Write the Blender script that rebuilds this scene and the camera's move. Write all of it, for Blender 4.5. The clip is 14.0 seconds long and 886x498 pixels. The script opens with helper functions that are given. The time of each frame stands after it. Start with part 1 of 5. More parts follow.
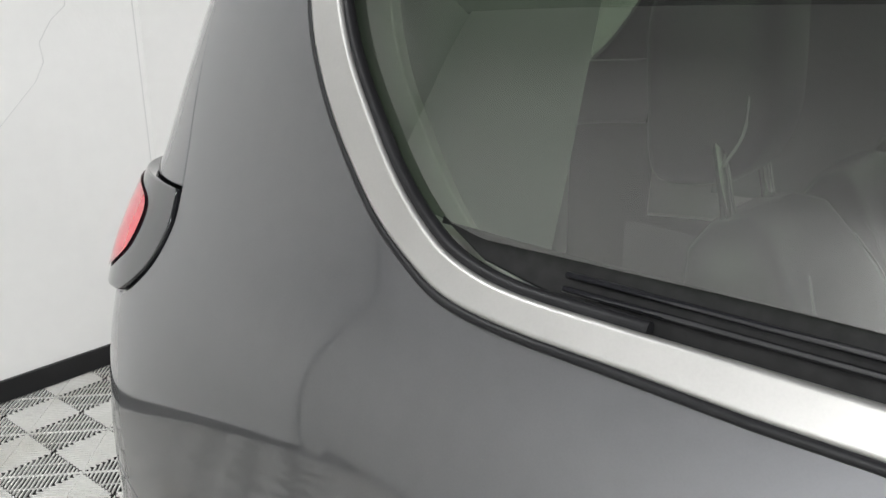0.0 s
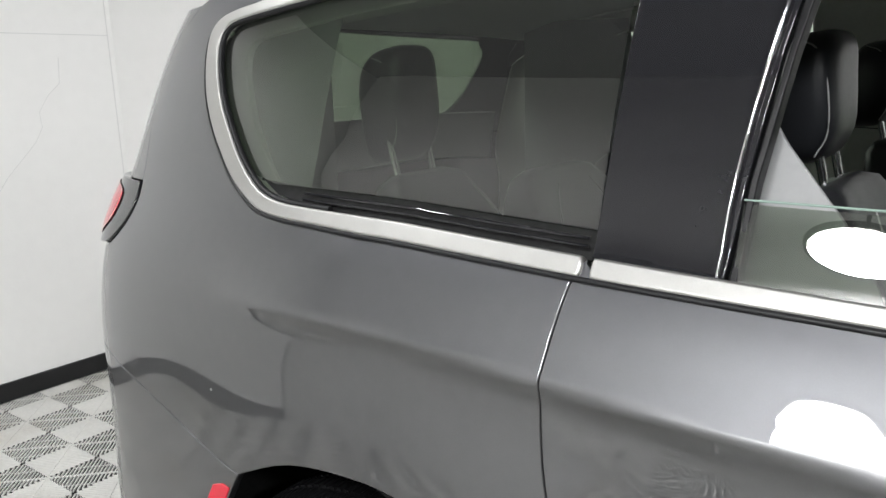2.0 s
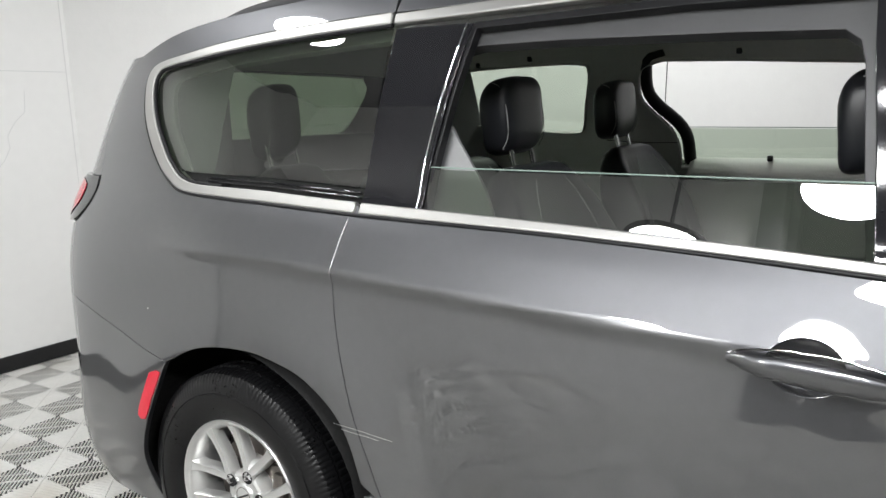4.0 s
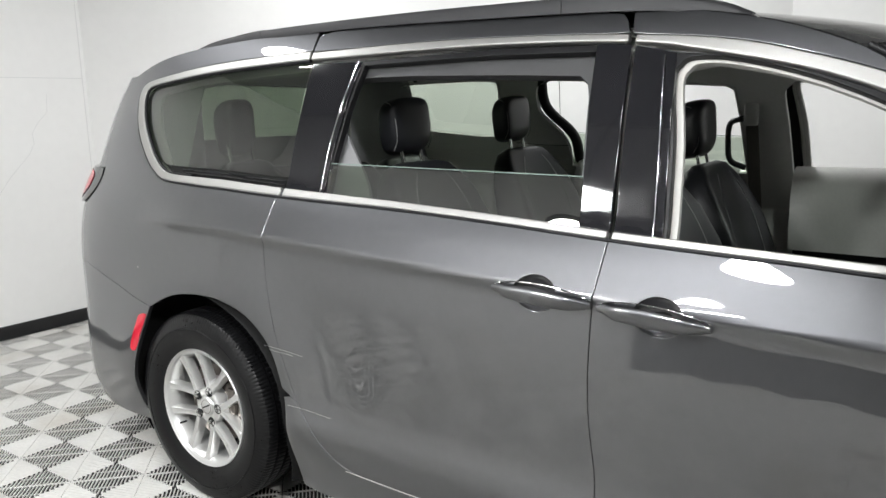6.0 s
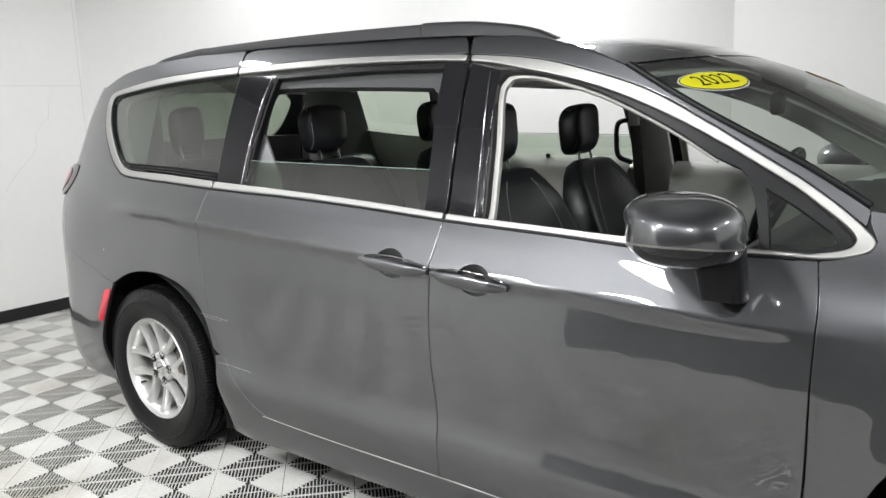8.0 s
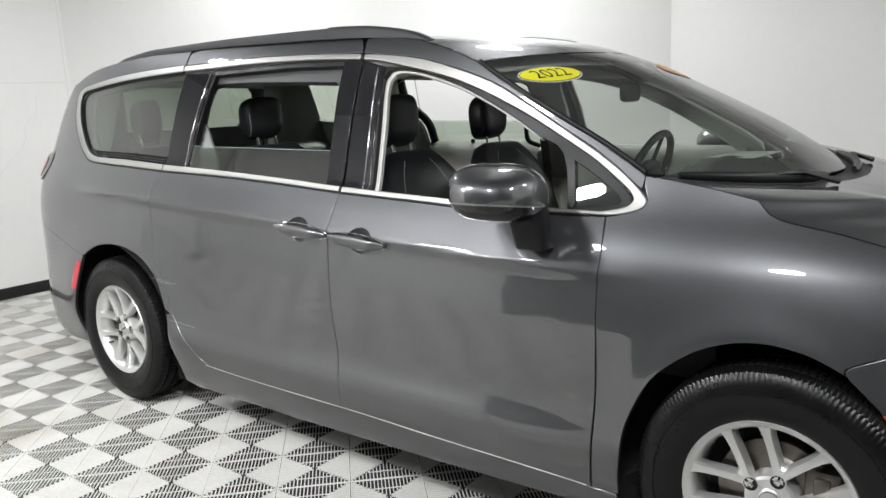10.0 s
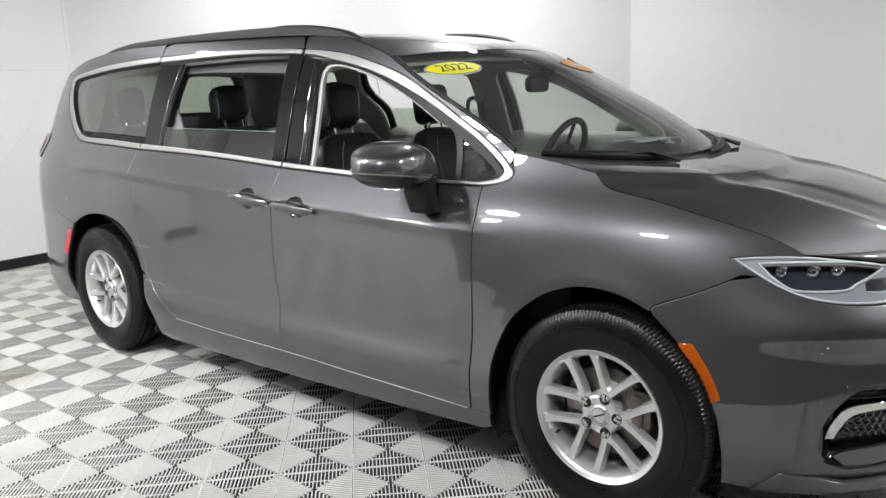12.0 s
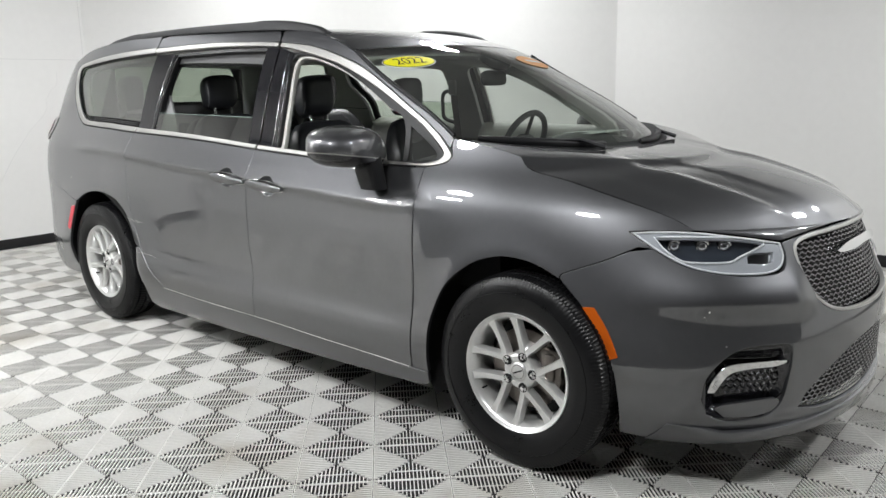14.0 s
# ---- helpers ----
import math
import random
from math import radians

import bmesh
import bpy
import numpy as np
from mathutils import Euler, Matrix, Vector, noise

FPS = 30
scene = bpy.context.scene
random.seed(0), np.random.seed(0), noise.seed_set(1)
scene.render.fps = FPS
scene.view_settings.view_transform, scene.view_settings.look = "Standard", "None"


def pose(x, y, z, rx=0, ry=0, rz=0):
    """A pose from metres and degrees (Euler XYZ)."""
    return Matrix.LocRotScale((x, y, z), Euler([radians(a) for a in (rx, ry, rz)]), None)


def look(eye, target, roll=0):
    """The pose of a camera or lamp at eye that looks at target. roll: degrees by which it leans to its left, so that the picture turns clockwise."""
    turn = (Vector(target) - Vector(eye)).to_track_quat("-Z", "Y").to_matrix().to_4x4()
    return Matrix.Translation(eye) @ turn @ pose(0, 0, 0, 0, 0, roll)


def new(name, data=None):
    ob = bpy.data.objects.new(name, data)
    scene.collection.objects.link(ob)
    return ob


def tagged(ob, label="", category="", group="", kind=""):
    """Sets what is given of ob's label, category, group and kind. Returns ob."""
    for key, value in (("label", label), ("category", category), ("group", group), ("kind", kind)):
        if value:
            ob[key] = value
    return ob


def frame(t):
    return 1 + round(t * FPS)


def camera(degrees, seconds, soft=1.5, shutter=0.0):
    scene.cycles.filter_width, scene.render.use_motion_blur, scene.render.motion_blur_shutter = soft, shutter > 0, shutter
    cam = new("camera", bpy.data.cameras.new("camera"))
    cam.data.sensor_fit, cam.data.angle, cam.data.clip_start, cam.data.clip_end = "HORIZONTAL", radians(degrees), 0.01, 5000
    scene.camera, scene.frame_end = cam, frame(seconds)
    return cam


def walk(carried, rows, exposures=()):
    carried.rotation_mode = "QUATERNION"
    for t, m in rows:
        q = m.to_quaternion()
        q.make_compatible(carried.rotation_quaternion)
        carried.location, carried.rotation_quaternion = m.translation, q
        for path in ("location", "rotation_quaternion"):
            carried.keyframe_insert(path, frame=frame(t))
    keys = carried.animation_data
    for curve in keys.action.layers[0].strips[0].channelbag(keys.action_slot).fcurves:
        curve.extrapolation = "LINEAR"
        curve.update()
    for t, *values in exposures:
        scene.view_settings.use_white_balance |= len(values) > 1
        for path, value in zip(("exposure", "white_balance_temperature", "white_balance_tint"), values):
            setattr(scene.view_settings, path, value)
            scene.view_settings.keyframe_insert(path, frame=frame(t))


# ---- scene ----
cam = camera(59.5, 14.0)
PATH = [
    (0, (-1.412, -1.307, 1.429), (-2.623, 0.174, 0.847), -0.6),
    (0.5, (-1.202, -1.387, 1.429), (-2.43, 0.097, 0.89), -1.4),
    (1, (-1.014, -1.487, 1.428), (-2.251, 0.003, 0.93), -1.7),
    (1.5, (-0.831, -1.64, 1.435), (-2.047, -0.12, 0.974), -1.6),
    (2, (-0.676, -1.743, 1.426), (-1.871, -0.197, 1.001), -1.9),
    (2.5, (-0.491, -1.875, 1.415), (-1.653, -0.297, 1.015), -2.0),
    (3, (-0.313, -2.002, 1.409), (-1.446, -0.397, 1.031), -1.9),
    (3.5, (-0.137, -2.123, 1.4), (-1.25, -0.501, 1.041), -1.9),
    (4, (0.047, -2.234, 1.4), (-1.061, -0.606, 1.049), -1.9),
    (6.5, (0.952, -2.671, 1.457), (-0.203, -1.079, 1.095), -1.4),
    (7, (1.134, -2.688, 1.462), (-0.043, -1.112, 1.102), -1.6),
    (7.5, (1.293, -2.699, 1.462), (0.101, -1.134, 1.1), -1.7),
    (8, (1.439, -2.735, 1.46), (0.243, -1.173, 1.096), -1.9),
    (10.5, (2.223, -2.918, 1.435), (1.009, -1.377, 1.048), -2.5),
    (11, (2.384, -2.965, 1.429), (1.163, -1.43, 1.038), -2.3),
    (11.5, (2.528, -3.015, 1.423), (1.303, -1.484, 1.026), -2.1),
    (12, (2.673, -3.041, 1.428), (1.435, -1.524, 1.021), -2.0),
    (12.5, (2.814, -3.06, 1.422), (1.563, -1.554, 1.011), -1.7),
    (13, (2.927, -3.066, 1.414), (1.661, -1.575, 0.999), -1.6),
    (13.5, (3.028, -3.091, 1.409), (1.752, -1.608, 0.993), -1.4),
    (14, (3.112, -3.111, 1.393), (1.834, -1.629, 0.983), -1.0),
]
walk(cam, [(t, look(eye, target, roll)) for t, eye, target, roll in PATH])


# ---- light ----
scene.world = bpy.data.worlds.new("world")
scene.world.use_nodes = True
scene.world.node_tree.nodes["Background"].inputs[0].default_value = (0.9, 0.93, 1.0, 1)
scene.world.node_tree.nodes["Background"].inputs[1].default_value = 0.05
CEIL, LAMP_Z = 3.5, 3.15
# x, y, share of the full power and height; second to fourth follow reflections
# First (rear quarter) and last four (walls, floor) are unseen lamps added as fill.
# The fifth is known from glints, but moved and raised to lift the fender.
LAMPS = [(-3.03, -1.585, 0.85, LAMP_Z), (-1.14, -3.0, 1.3, 2.30), (-0.36, -3.1, 1.05, 2.74), (0.0, -2.4, 0.9, 2.85), (2.1, -2.9, 2.0, 2.95), (-2.6, 0.9, 0.6, LAMP_Z), (-0.8, 1.9, 1.1, LAMP_Z), (3.4, 2.0, 1.3, LAMP_Z), (4.5, 0.2, 1.4, LAMP_Z)]
LAMP_WATTS = 40.0


# ---- materials ----
def material(name, colour, rough=0.5, metal=0.0, coat=0.0, bump=0.0, grain=200.0, vary=0.0, vary_scale=6.0, **more):
    """A principled surface with fine relief (bump, grain per metre) and broad and fine variation of colour and gloss."""
    m = bpy.data.materials.new(name)
    m.use_nodes = True
    nt = m.node_tree
    p = nt.nodes["Principled BSDF"]
    p.inputs["Base Color"].default_value = (*colour, 1)
    p.inputs["Roughness"].default_value = rough
    p.inputs["Metallic"].default_value = metal
    p.inputs["Coat Weight"].default_value = coat
    p.inputs["Coat Roughness"].default_value = more.get("coat_rough", 0.03)
    p.inputs["Coat IOR"].default_value = more.get("coat_ior", 1.5)
    p.inputs["Specular IOR Level"].default_value = more.get("spec", 0.5)
    p.inputs["IOR"].default_value = more.get("ior", 1.5)
    p.inputs["Transmission Weight"].default_value = more.get("glass", 0.0)
    p.inputs["Alpha"].default_value = more.get("alpha", 1.0)
    if "glow" in more:
        p.inputs["Emission Color"].default_value = (*more.get("glow_colour", (1, 1, 1)), 1)
        p.inputs["Emission Strength"].default_value = more["glow"]
    co = nt.nodes.new("ShaderNodeNewGeometry")
    if vary:
        fine, broad = nt.nodes.new("ShaderNodeTexNoise"), nt.nodes.new("ShaderNodeTexNoise")
        broad.inputs["Scale"].default_value, broad.inputs["Detail"].default_value = vary_scale, 4
        fine.inputs["Scale"].default_value, fine.inputs["Detail"].default_value = vary_scale * 14, 3
        mean = nt.nodes.new("ShaderNodeMath")
        mean.operation = "ADD"
        nt.links.new(co.outputs["Position"], broad.inputs["Vector"])
        nt.links.new(co.outputs["Position"], fine.inputs["Vector"])
        nt.links.new(broad.outputs["Fac"], mean.inputs[0])
        nt.links.new(fine.outputs["Fac"], mean.inputs[1])
        span = nt.nodes.new("ShaderNodeMapRange")
        span.inputs["From Min"].default_value, span.inputs["From Max"].default_value = 0.6, 1.4
        span.inputs["To Min"].default_value, span.inputs["To Max"].default_value = 1 - vary, 1 + vary
        nt.links.new(mean.outputs[0], span.inputs["Value"])
        tint = nt.nodes.new("ShaderNodeVectorMath")
        tint.operation = "SCALE"
        tint.inputs[0].default_value = colour
        nt.links.new(span.outputs[0], tint.inputs["Scale"])
        shade = tint.outputs[0]
        if "stain" in more:
            spots, edge, mix = nt.nodes.new("ShaderNodeTexNoise"), nt.nodes.new("ShaderNodeMapRange"), nt.nodes.new("ShaderNodeMix")
            spots.inputs["Scale"].default_value, spots.inputs["Detail"].default_value = 1.7, 7
            edge.inputs["From Min"].default_value, edge.inputs["From Max"].default_value = 0.54, 0.74
            edge.inputs["To Max"].default_value = 0.75
            mix.data_type = "RGBA"
            mix.inputs["B"].default_value = (*more["stain"], 1)
            nt.links.new(co.outputs["Position"], spots.inputs["Vector"])
            nt.links.new(spots.outputs["Fac"], edge.inputs["Value"])
            nt.links.new(edge.outputs[0], mix.inputs["Factor"])
            nt.links.new(shade, mix.inputs["A"])
            shade = mix.outputs["Result"]
        nt.links.new(shade, p.inputs["Base Color"])
        gloss = nt.nodes.new("ShaderNodeMath")
        gloss.operation = "MULTIPLY"
        gloss.inputs[1].default_value = rough
        nt.links.new(span.outputs[0], gloss.inputs[0])
        nt.links.new(gloss.outputs[0], p.inputs["Roughness"])
    if bump:
        n, b = nt.nodes.new("ShaderNodeTexNoise"), nt.nodes.new("ShaderNodeBump")
        n.inputs["Scale"].default_value, n.inputs["Detail"].default_value = grain, 3
        b.inputs["Strength"].default_value, b.inputs["Distance"].default_value = bump, 1.0 / grain
        nt.links.new(co.outputs["Position"], n.inputs["Vector"])
        nt.links.new(n.outputs["Fac"], b.inputs["Height"])
        nt.links.new(b.outputs["Normal"], p.inputs["Normal"])
    return m


PAINT = material("metallic_paint", (0.118, 0.119, 0.126), 0.45, 0.96, 1.0, coat_ior=1.85, bump=0.012, grain=2600, vary=0.05, vary_scale=40, coat_rough=0.0)
CHROME = material("satin_bright_trim", (0.45, 0.445, 0.43), 0.46, 0.9, vary=0.05, vary_scale=30)
BRIGHT = material("polished_chrome", (0.78, 0.78, 0.78), 0.08, 1.0)
PILLAR_BLACK = material("satin_black_pillar", (0.014, 0.014, 0.016), 0.06, spec=0.55, vary=0.1)
BLACK_GLOSS = material("gloss_black_plastic", (0.012, 0.012, 0.014), 0.05, 0.0, 0.5, vary=0.1)
BLACK_TRIM = material("black_rubber_trim", (0.010, 0.010, 0.011), 0.42, spec=0.25, bump=0.05, grain=900, vary=0.2)
BLACK_PLASTIC = material("grained_black_plastic", (0.025, 0.025, 0.027), 0.55, bump=0.15, grain=1500, vary=0.15)
DARK = material("underbody_black", (0.006, 0.006, 0.006), 0.85, vary=0.2)
RUBBER = material("tyre_rubber", (0.004, 0.004, 0.0045), 0.33, spec=0.30, bump=0.06, grain=500, vary=0.25, vary_scale=9)
ALLOY = material("silver_alloy", (0.72, 0.72, 0.71), 0.34, 0.8, 0.3, vary=0.06, vary_scale=25)
STEEL = material("brake_steel", (0.20, 0.18, 0.165), 0.40, 1.0, vary=0.25, vary_scale=20)
LEATHER = material("black_leather", (0.016, 0.017, 0.020), 0.36, bump=0.12, grain=700, vary=0.15, vary_scale=12)
STITCH = material("pale_stitching", (0.3, 0.3, 0.3), 0.7)
TRIM_GREY = material("grey_interior_plastic", (0.66, 0.65, 0.625), 0.55, bump=0.1, grain=1200, vary=0.05)
LINING = material("pale_grey_window_lining", (0.58, 0.57, 0.54), 0.6, bump=0.1, grain=1200, vary=0.05)
CORNER_GREY = material("grey_corner_plastic", (0.26, 0.26, 0.265), 0.5, bump=0.1, grain=1200, vary=0.06)
FRAME_GREY = material("dark_grey_inner_frame", (0.055, 0.055, 0.057), 0.5, bump=0.1, grain=1200, vary=0.08)
HEADLINER = material("grey_headliner_fabric", (0.80, 0.795, 0.77), 0.9, bump=0.3, grain=900, vary=0.05)
CARPET = material("black_carpet", (0.015, 0.015, 0.016), 0.95, bump=0.5, grain=500, vary=0.3)
WALL = material("white_wall_paint", (0.80, 0.795, 0.78), 0.55, bump=0.04, grain=60, vary=0.02, vary_scale=1.2)
CEILING = material("grey_ceiling_paint", (0.14, 0.14, 0.142), 0.8, bump=0.05, grain=40, vary=0.02)
DARK_WALL = material("dark_grey_end_wall", (0.055, 0.055, 0.058), 0.8, bump=0.1, grain=30, vary=0.15, vary_scale=1.0)
JOINT = material("joint_shadow_grey", (0.66, 0.66, 0.65), 0.8)
BASE = material("black_vinyl_base", (0.010, 0.010, 0.011), 0.45, vary=0.3)
TILE = material("light_grey_tile_plastic", (0.76, 0.75, 0.72), 0.34, bump=0.08, grain=300, vary=0.10, vary_scale=5, stain=(0.46, 0.42, 0.35))
# Near black: puts the rib gaps' shade into the colour; also bare floor beyond.
SLAB = material("gap_shade_slab", (0.008, 0.0075, 0.007), 0.8, vary=0.3, vary_scale=3)
RED = material("red_lens", (0.55, 0.01, 0.03), 0.12, coat=0.6, vary=0.1)
AMBER = material("amber_lens", (0.46, 0.085, 0.004), 0.15, coat=0.6, vary=0.08, vary_scale=30)
WHITE_LENS = material("white_light_guide", (0.58, 0.60, 0.63), 0.25, 0.3, coat=0.5)
WHITE_EDGE = material("white_guide_edge", (0.88, 0.89, 0.90), 0.35, vary=0.03)
LAMP_DARK = material("blue_grey_lamp_housing", (0.045, 0.052, 0.065), 0.18, coat=0.5, vary=0.15)
YELLOW = material("yellow_vinyl", (0.85, 0.80, 0.02), 0.4)
# paled: the windscreen's washing reflection is put into the orange
ORANGE = material("paled_orange_vinyl", (0.80, 0.42, 0.18), 0.5, vary=0.12, vary_scale=40)
INK = material("black_ink", (0.01, 0.01, 0.01), 0.5)
PAPER = material("white_paper", (0.75, 0.78, 0.77), 0.7, vary=0.04)
BELT = material("brown_grey_webbing", (0.13, 0.115, 0.10), 0.8, bump=0.4, grain=900)


def glass(name, tint, rough=0.0, normal=0.09, haze=0.0):
    """Thin automotive glass: tinted straight-through light, a sharp reflection and an even pale veil (haze)."""
    m = bpy.data.materials.new(name)
    m.use_nodes = True
    nt = m.node_tree
    nt.nodes.clear()
    out, mix = nt.nodes.new("ShaderNodeOutputMaterial"), nt.nodes.new("ShaderNodeMixShader")
    clear, gloss, face = nt.nodes.new("ShaderNodeBsdfTransparent"), nt.nodes.new("ShaderNodeBsdfGlossy"), nt.nodes.new("ShaderNodeLayerWeight")
    sharp, level = nt.nodes.new("ShaderNodeMath"), nt.nodes.new("ShaderNodeMath")
    clear.inputs[0].default_value = (*tint, 1)
    gloss.inputs["Roughness"].default_value = rough
    face.inputs["Blend"].default_value = 0.5
    sharp.operation, level.operation = "POWER", "MULTIPLY_ADD"
    sharp.inputs[1].default_value = 3.0
    level.inputs[1].default_value, level.inputs[2].default_value = 0.9 - normal, normal
    nt.links.new(face.outputs["Facing"], sharp.inputs[0])
    nt.links.new(sharp.outputs[0], level.inputs[0])
    nt.links.new(level.outputs[0], mix.inputs[0])
    nt.links.new(clear.outputs[0], mix.inputs[1])
    nt.links.new(gloss.outputs[0], mix.inputs[2])
    # flat white veil: some dust, mostly reflected wall light put into the colour
    if haze:
        veil, veiled = nt.nodes.new("ShaderNodeBsdfDiffuse"), nt.nodes.new("ShaderNodeMixShader")
        veil.inputs[0].default_value = (0.8, 0.8, 0.78, 1)
        veiled.inputs[0].default_value = haze
        nt.links.new(mix.outputs[0], veiled.inputs[1])
        nt.links.new(veil.outputs[0], veiled.inputs[2])
        mix = veiled
    nt.links.new(mix.outputs[0], out.inputs[0])
    return m


GLASS_CLEAR = glass("green_tinted_glass", (0.74, 0.80, 0.74), normal=0.14, haze=0.02)
GLASS_DARK = glass("privacy_glass", (0.34, 0.40, 0.325), normal=0.16, haze=0.012)
GLASS_LEFT = glass("lightly_smoked_glass", (0.62, 0.70, 0.60), normal=0.12, haze=0.012)
GLASS_LENS = glass("clear_lamp_lens", (0.94, 0.95, 0.96), normal=0.05)


# ---- mesh helpers ----
def part(name, data, mat, parent=None, label="", smooth=None):
    """Links a bmesh or mesh as one object under a thing or a part."""
    if isinstance(data, bmesh.types.BMesh):
        me = bpy.data.meshes.new(name)
        data.to_mesh(me)
        data.free()
        if smooth is not None:
            me.shade_smooth()
            if smooth < 180:
                me.set_sharp_from_angle(angle=radians(smooth))
    else:
        me = data
    me.materials.clear()
    me.materials.append(mat)
    ob = new(name, me)
    if parent is not None:
        ob.parent = parent
    return tagged(ob, label)


def empty(name, parent=None, label=""):
    ob = new(name)
    if parent is not None:
        ob.parent = parent
    return tagged(ob, label)


def box(bm, size, m=None, bevel=0.0, segments=2):
    """A box with rounded edges, added to bm."""
    made = bmesh.ops.create_cube(bm, size=1.0)["verts"]
    bmesh.ops.scale(bm, vec=size, verts=made)
    if bevel:
        edges = list({e for v in made for e in v.link_edges})
        made = bmesh.ops.bevel(bm, geom=edges, offset=bevel, segments=segments, profile=0.5, affect="EDGES")["verts"]
    if m is not None:
        bmesh.ops.transform(bm, matrix=m, verts=made)
    return made


def loft(bm, rings, closed=True, caps=True):
    """Skins a list of rings of points."""
    rows = [[bm.verts.new(p) for p in ring] for ring in rings]
    n = len(rows[0])
    for a, b in zip(rows, rows[1:]):
        for i in range(n if closed else n - 1):
            j = (i + 1) % n
            bm.faces.new((a[i], a[j], b[j], b[i]))
    if caps and closed:
        bm.faces.new(rows[0][::-1])
        bm.faces.new(rows[-1])
    return rows


def spline(points, count):
    """A smooth curve through the points (Catmull-Rom), with that many steps for each stretch."""
    p = [Vector(q) for q in points]
    p = [2 * p[0] - p[1]] + p + [2 * p[-1] - p[-2]]
    out = []
    for a, b, c, d in zip(p, p[1:], p[2:], p[3:]):
        for k in range(count):
            t = k / count
            out.append(0.5 * (2 * b + (c - a) * t + (2 * a - 5 * b + 4 * c - d) * t * t + (3 * b - a - 3 * c + d) * t ** 3))
    return out + [p[-2]]


def tube(bm, points, radius, sides=10, flat=1.0, up=(0, 0, 1)):
    """A pipe along points; radius: a number or one for each point; flat: height over width."""
    pts = [Vector(p) for p in points]
    radii = radius if isinstance(radius, (list, tuple)) else [radius] * len(pts)
    rings = []
    for k, p in enumerate(pts):
        ahead = (pts[min(k + 1, len(pts) - 1)] - pts[max(k - 1, 0)]).normalized()
        side = ahead.cross(Vector(up)).normalized()
        top = side.cross(ahead)
        rings.append([p + radii[k] * (side * math.cos(a) + top * flat * math.sin(a)) for a in np.linspace(0, 2 * math.pi, sides, endpoint=False)])
    return loft(bm, rings)


def lathe(bm, profile, steps=64):
    """Turns a profile of (radius, y) round the y axis."""
    rows = [[bm.verts.new((r * math.cos(a), y, r * math.sin(a))) for a in np.linspace(0, 2 * math.pi, steps, endpoint=False)] for r, y in profile]
    for a, b in zip(rows, rows[1:]):
        for i in range(steps):
            j = (i + 1) % steps
            bm.faces.new((a[i], b[i], b[j], a[j]))
    return rows


def blob(bm, size, power=(0.6, 0.6), m=None, segments=24, rings=14, shape=None):
    """A superellipsoid of full size (x, y, z); shape may bend each point."""
    def s(w, e):
        return math.copysign(abs(w) ** e, w)
    rows = []
    for i in range(rings + 1):
        v = -math.pi / 2 + math.pi * i / rings
        row = []
        for j in range(segments):
            u = 2 * math.pi * j / segments
            p = Vector((s(math.cos(v), power[0]) * s(math.cos(u), power[1]) / 2, s(math.cos(v), power[0]) * s(math.sin(u), power[1]) / 2, s(math.sin(v), power[0]) / 2))
            p = Vector((p.x * size[0], p.y * size[1], p.z * size[2]))
            if shape:
                p = Vector(shape(p))
            row.append(m @ p if m is not None else p)
        rows.append(row)
    loft(bm, rows[1:-1])
    return bm


def curve(table):
    """A smooth function through (x, y) pairs that does not overshoot."""
    xs, ys = np.array(table, float).T
    h = np.diff(xs)
    d = np.diff(ys) / h
    m = np.r_[d[0], np.zeros(len(xs) - 2), d[-1]]
    for i in range(1, len(xs) - 1):
        if d[i - 1] * d[i] > 0:
            w1, w2 = 2 * h[i] + h[i - 1], h[i] + 2 * h[i - 1]
            m[i] = (w1 + w2) / (w1 / d[i - 1] + w2 / d[i])

    def f(x):
        x = min(max(x, xs[0]), xs[-1])
        i = min(max(int(np.searchsorted(xs, x)) - 1, 0), len(h) - 1)
        t = (x - xs[i]) / h[i]
        return float((1 + 2 * t) * (1 - t) ** 2 * ys[i] + t * (1 - t) ** 2 * h[i] * m[i] + t * t * (3 - 2 * t) * ys[i + 1] + t * t * (t - 1) * h[i] * m[i + 1])
    return f


def inside(points, poly):
    """Which of the points lie in the polygon."""
    p, q = np.asarray(points, float), np.asarray(poly, float)
    hit = np.zeros(len(p), bool)
    for (x0, y0), (x1, y1) in zip(q, np.roll(q, -1, 0)):
        cross = (y0 > p[:, 1]) != (y1 > p[:, 1])
        if y0 != y1:
            hit ^= cross & (p[:, 0] < (x1 - x0) * (p[:, 1] - y0) / (y1 - y0) + x0)
    return hit


def turned(poly, ccw=True):
    a = np.asarray(poly, float)
    area = np.sum(a[:, 0] * np.roll(a[:, 1], -1) - np.roll(a[:, 0], -1) * a[:, 1])
    return a if (area > 0) == ccw else a[::-1]


def dense(poly, step):
    out = []
    for a, b in zip(poly, np.roll(poly, -1, 0)):
        n = max(1, int(math.ceil(np.hypot(*(b - a)) / step)))
        out += [a + (b - a) * k / n for k in range(n)]
    return np.array(out)


def inset(poly, gap):
    """Moves an anticlockwise outline inwards."""
    e = np.roll(poly, -1, 0) - poly
    e /= np.maximum(np.hypot(*e.T), 1e-9)[:, None]
    n = np.stack([-e[:, 1], e[:, 0]], 1)
    m = n + np.roll(n, 1, 0)
    m /= np.maximum(np.sum(m * np.roll(n, 1, 0), 1), 0.5)[:, None]
    return poly + gap * m


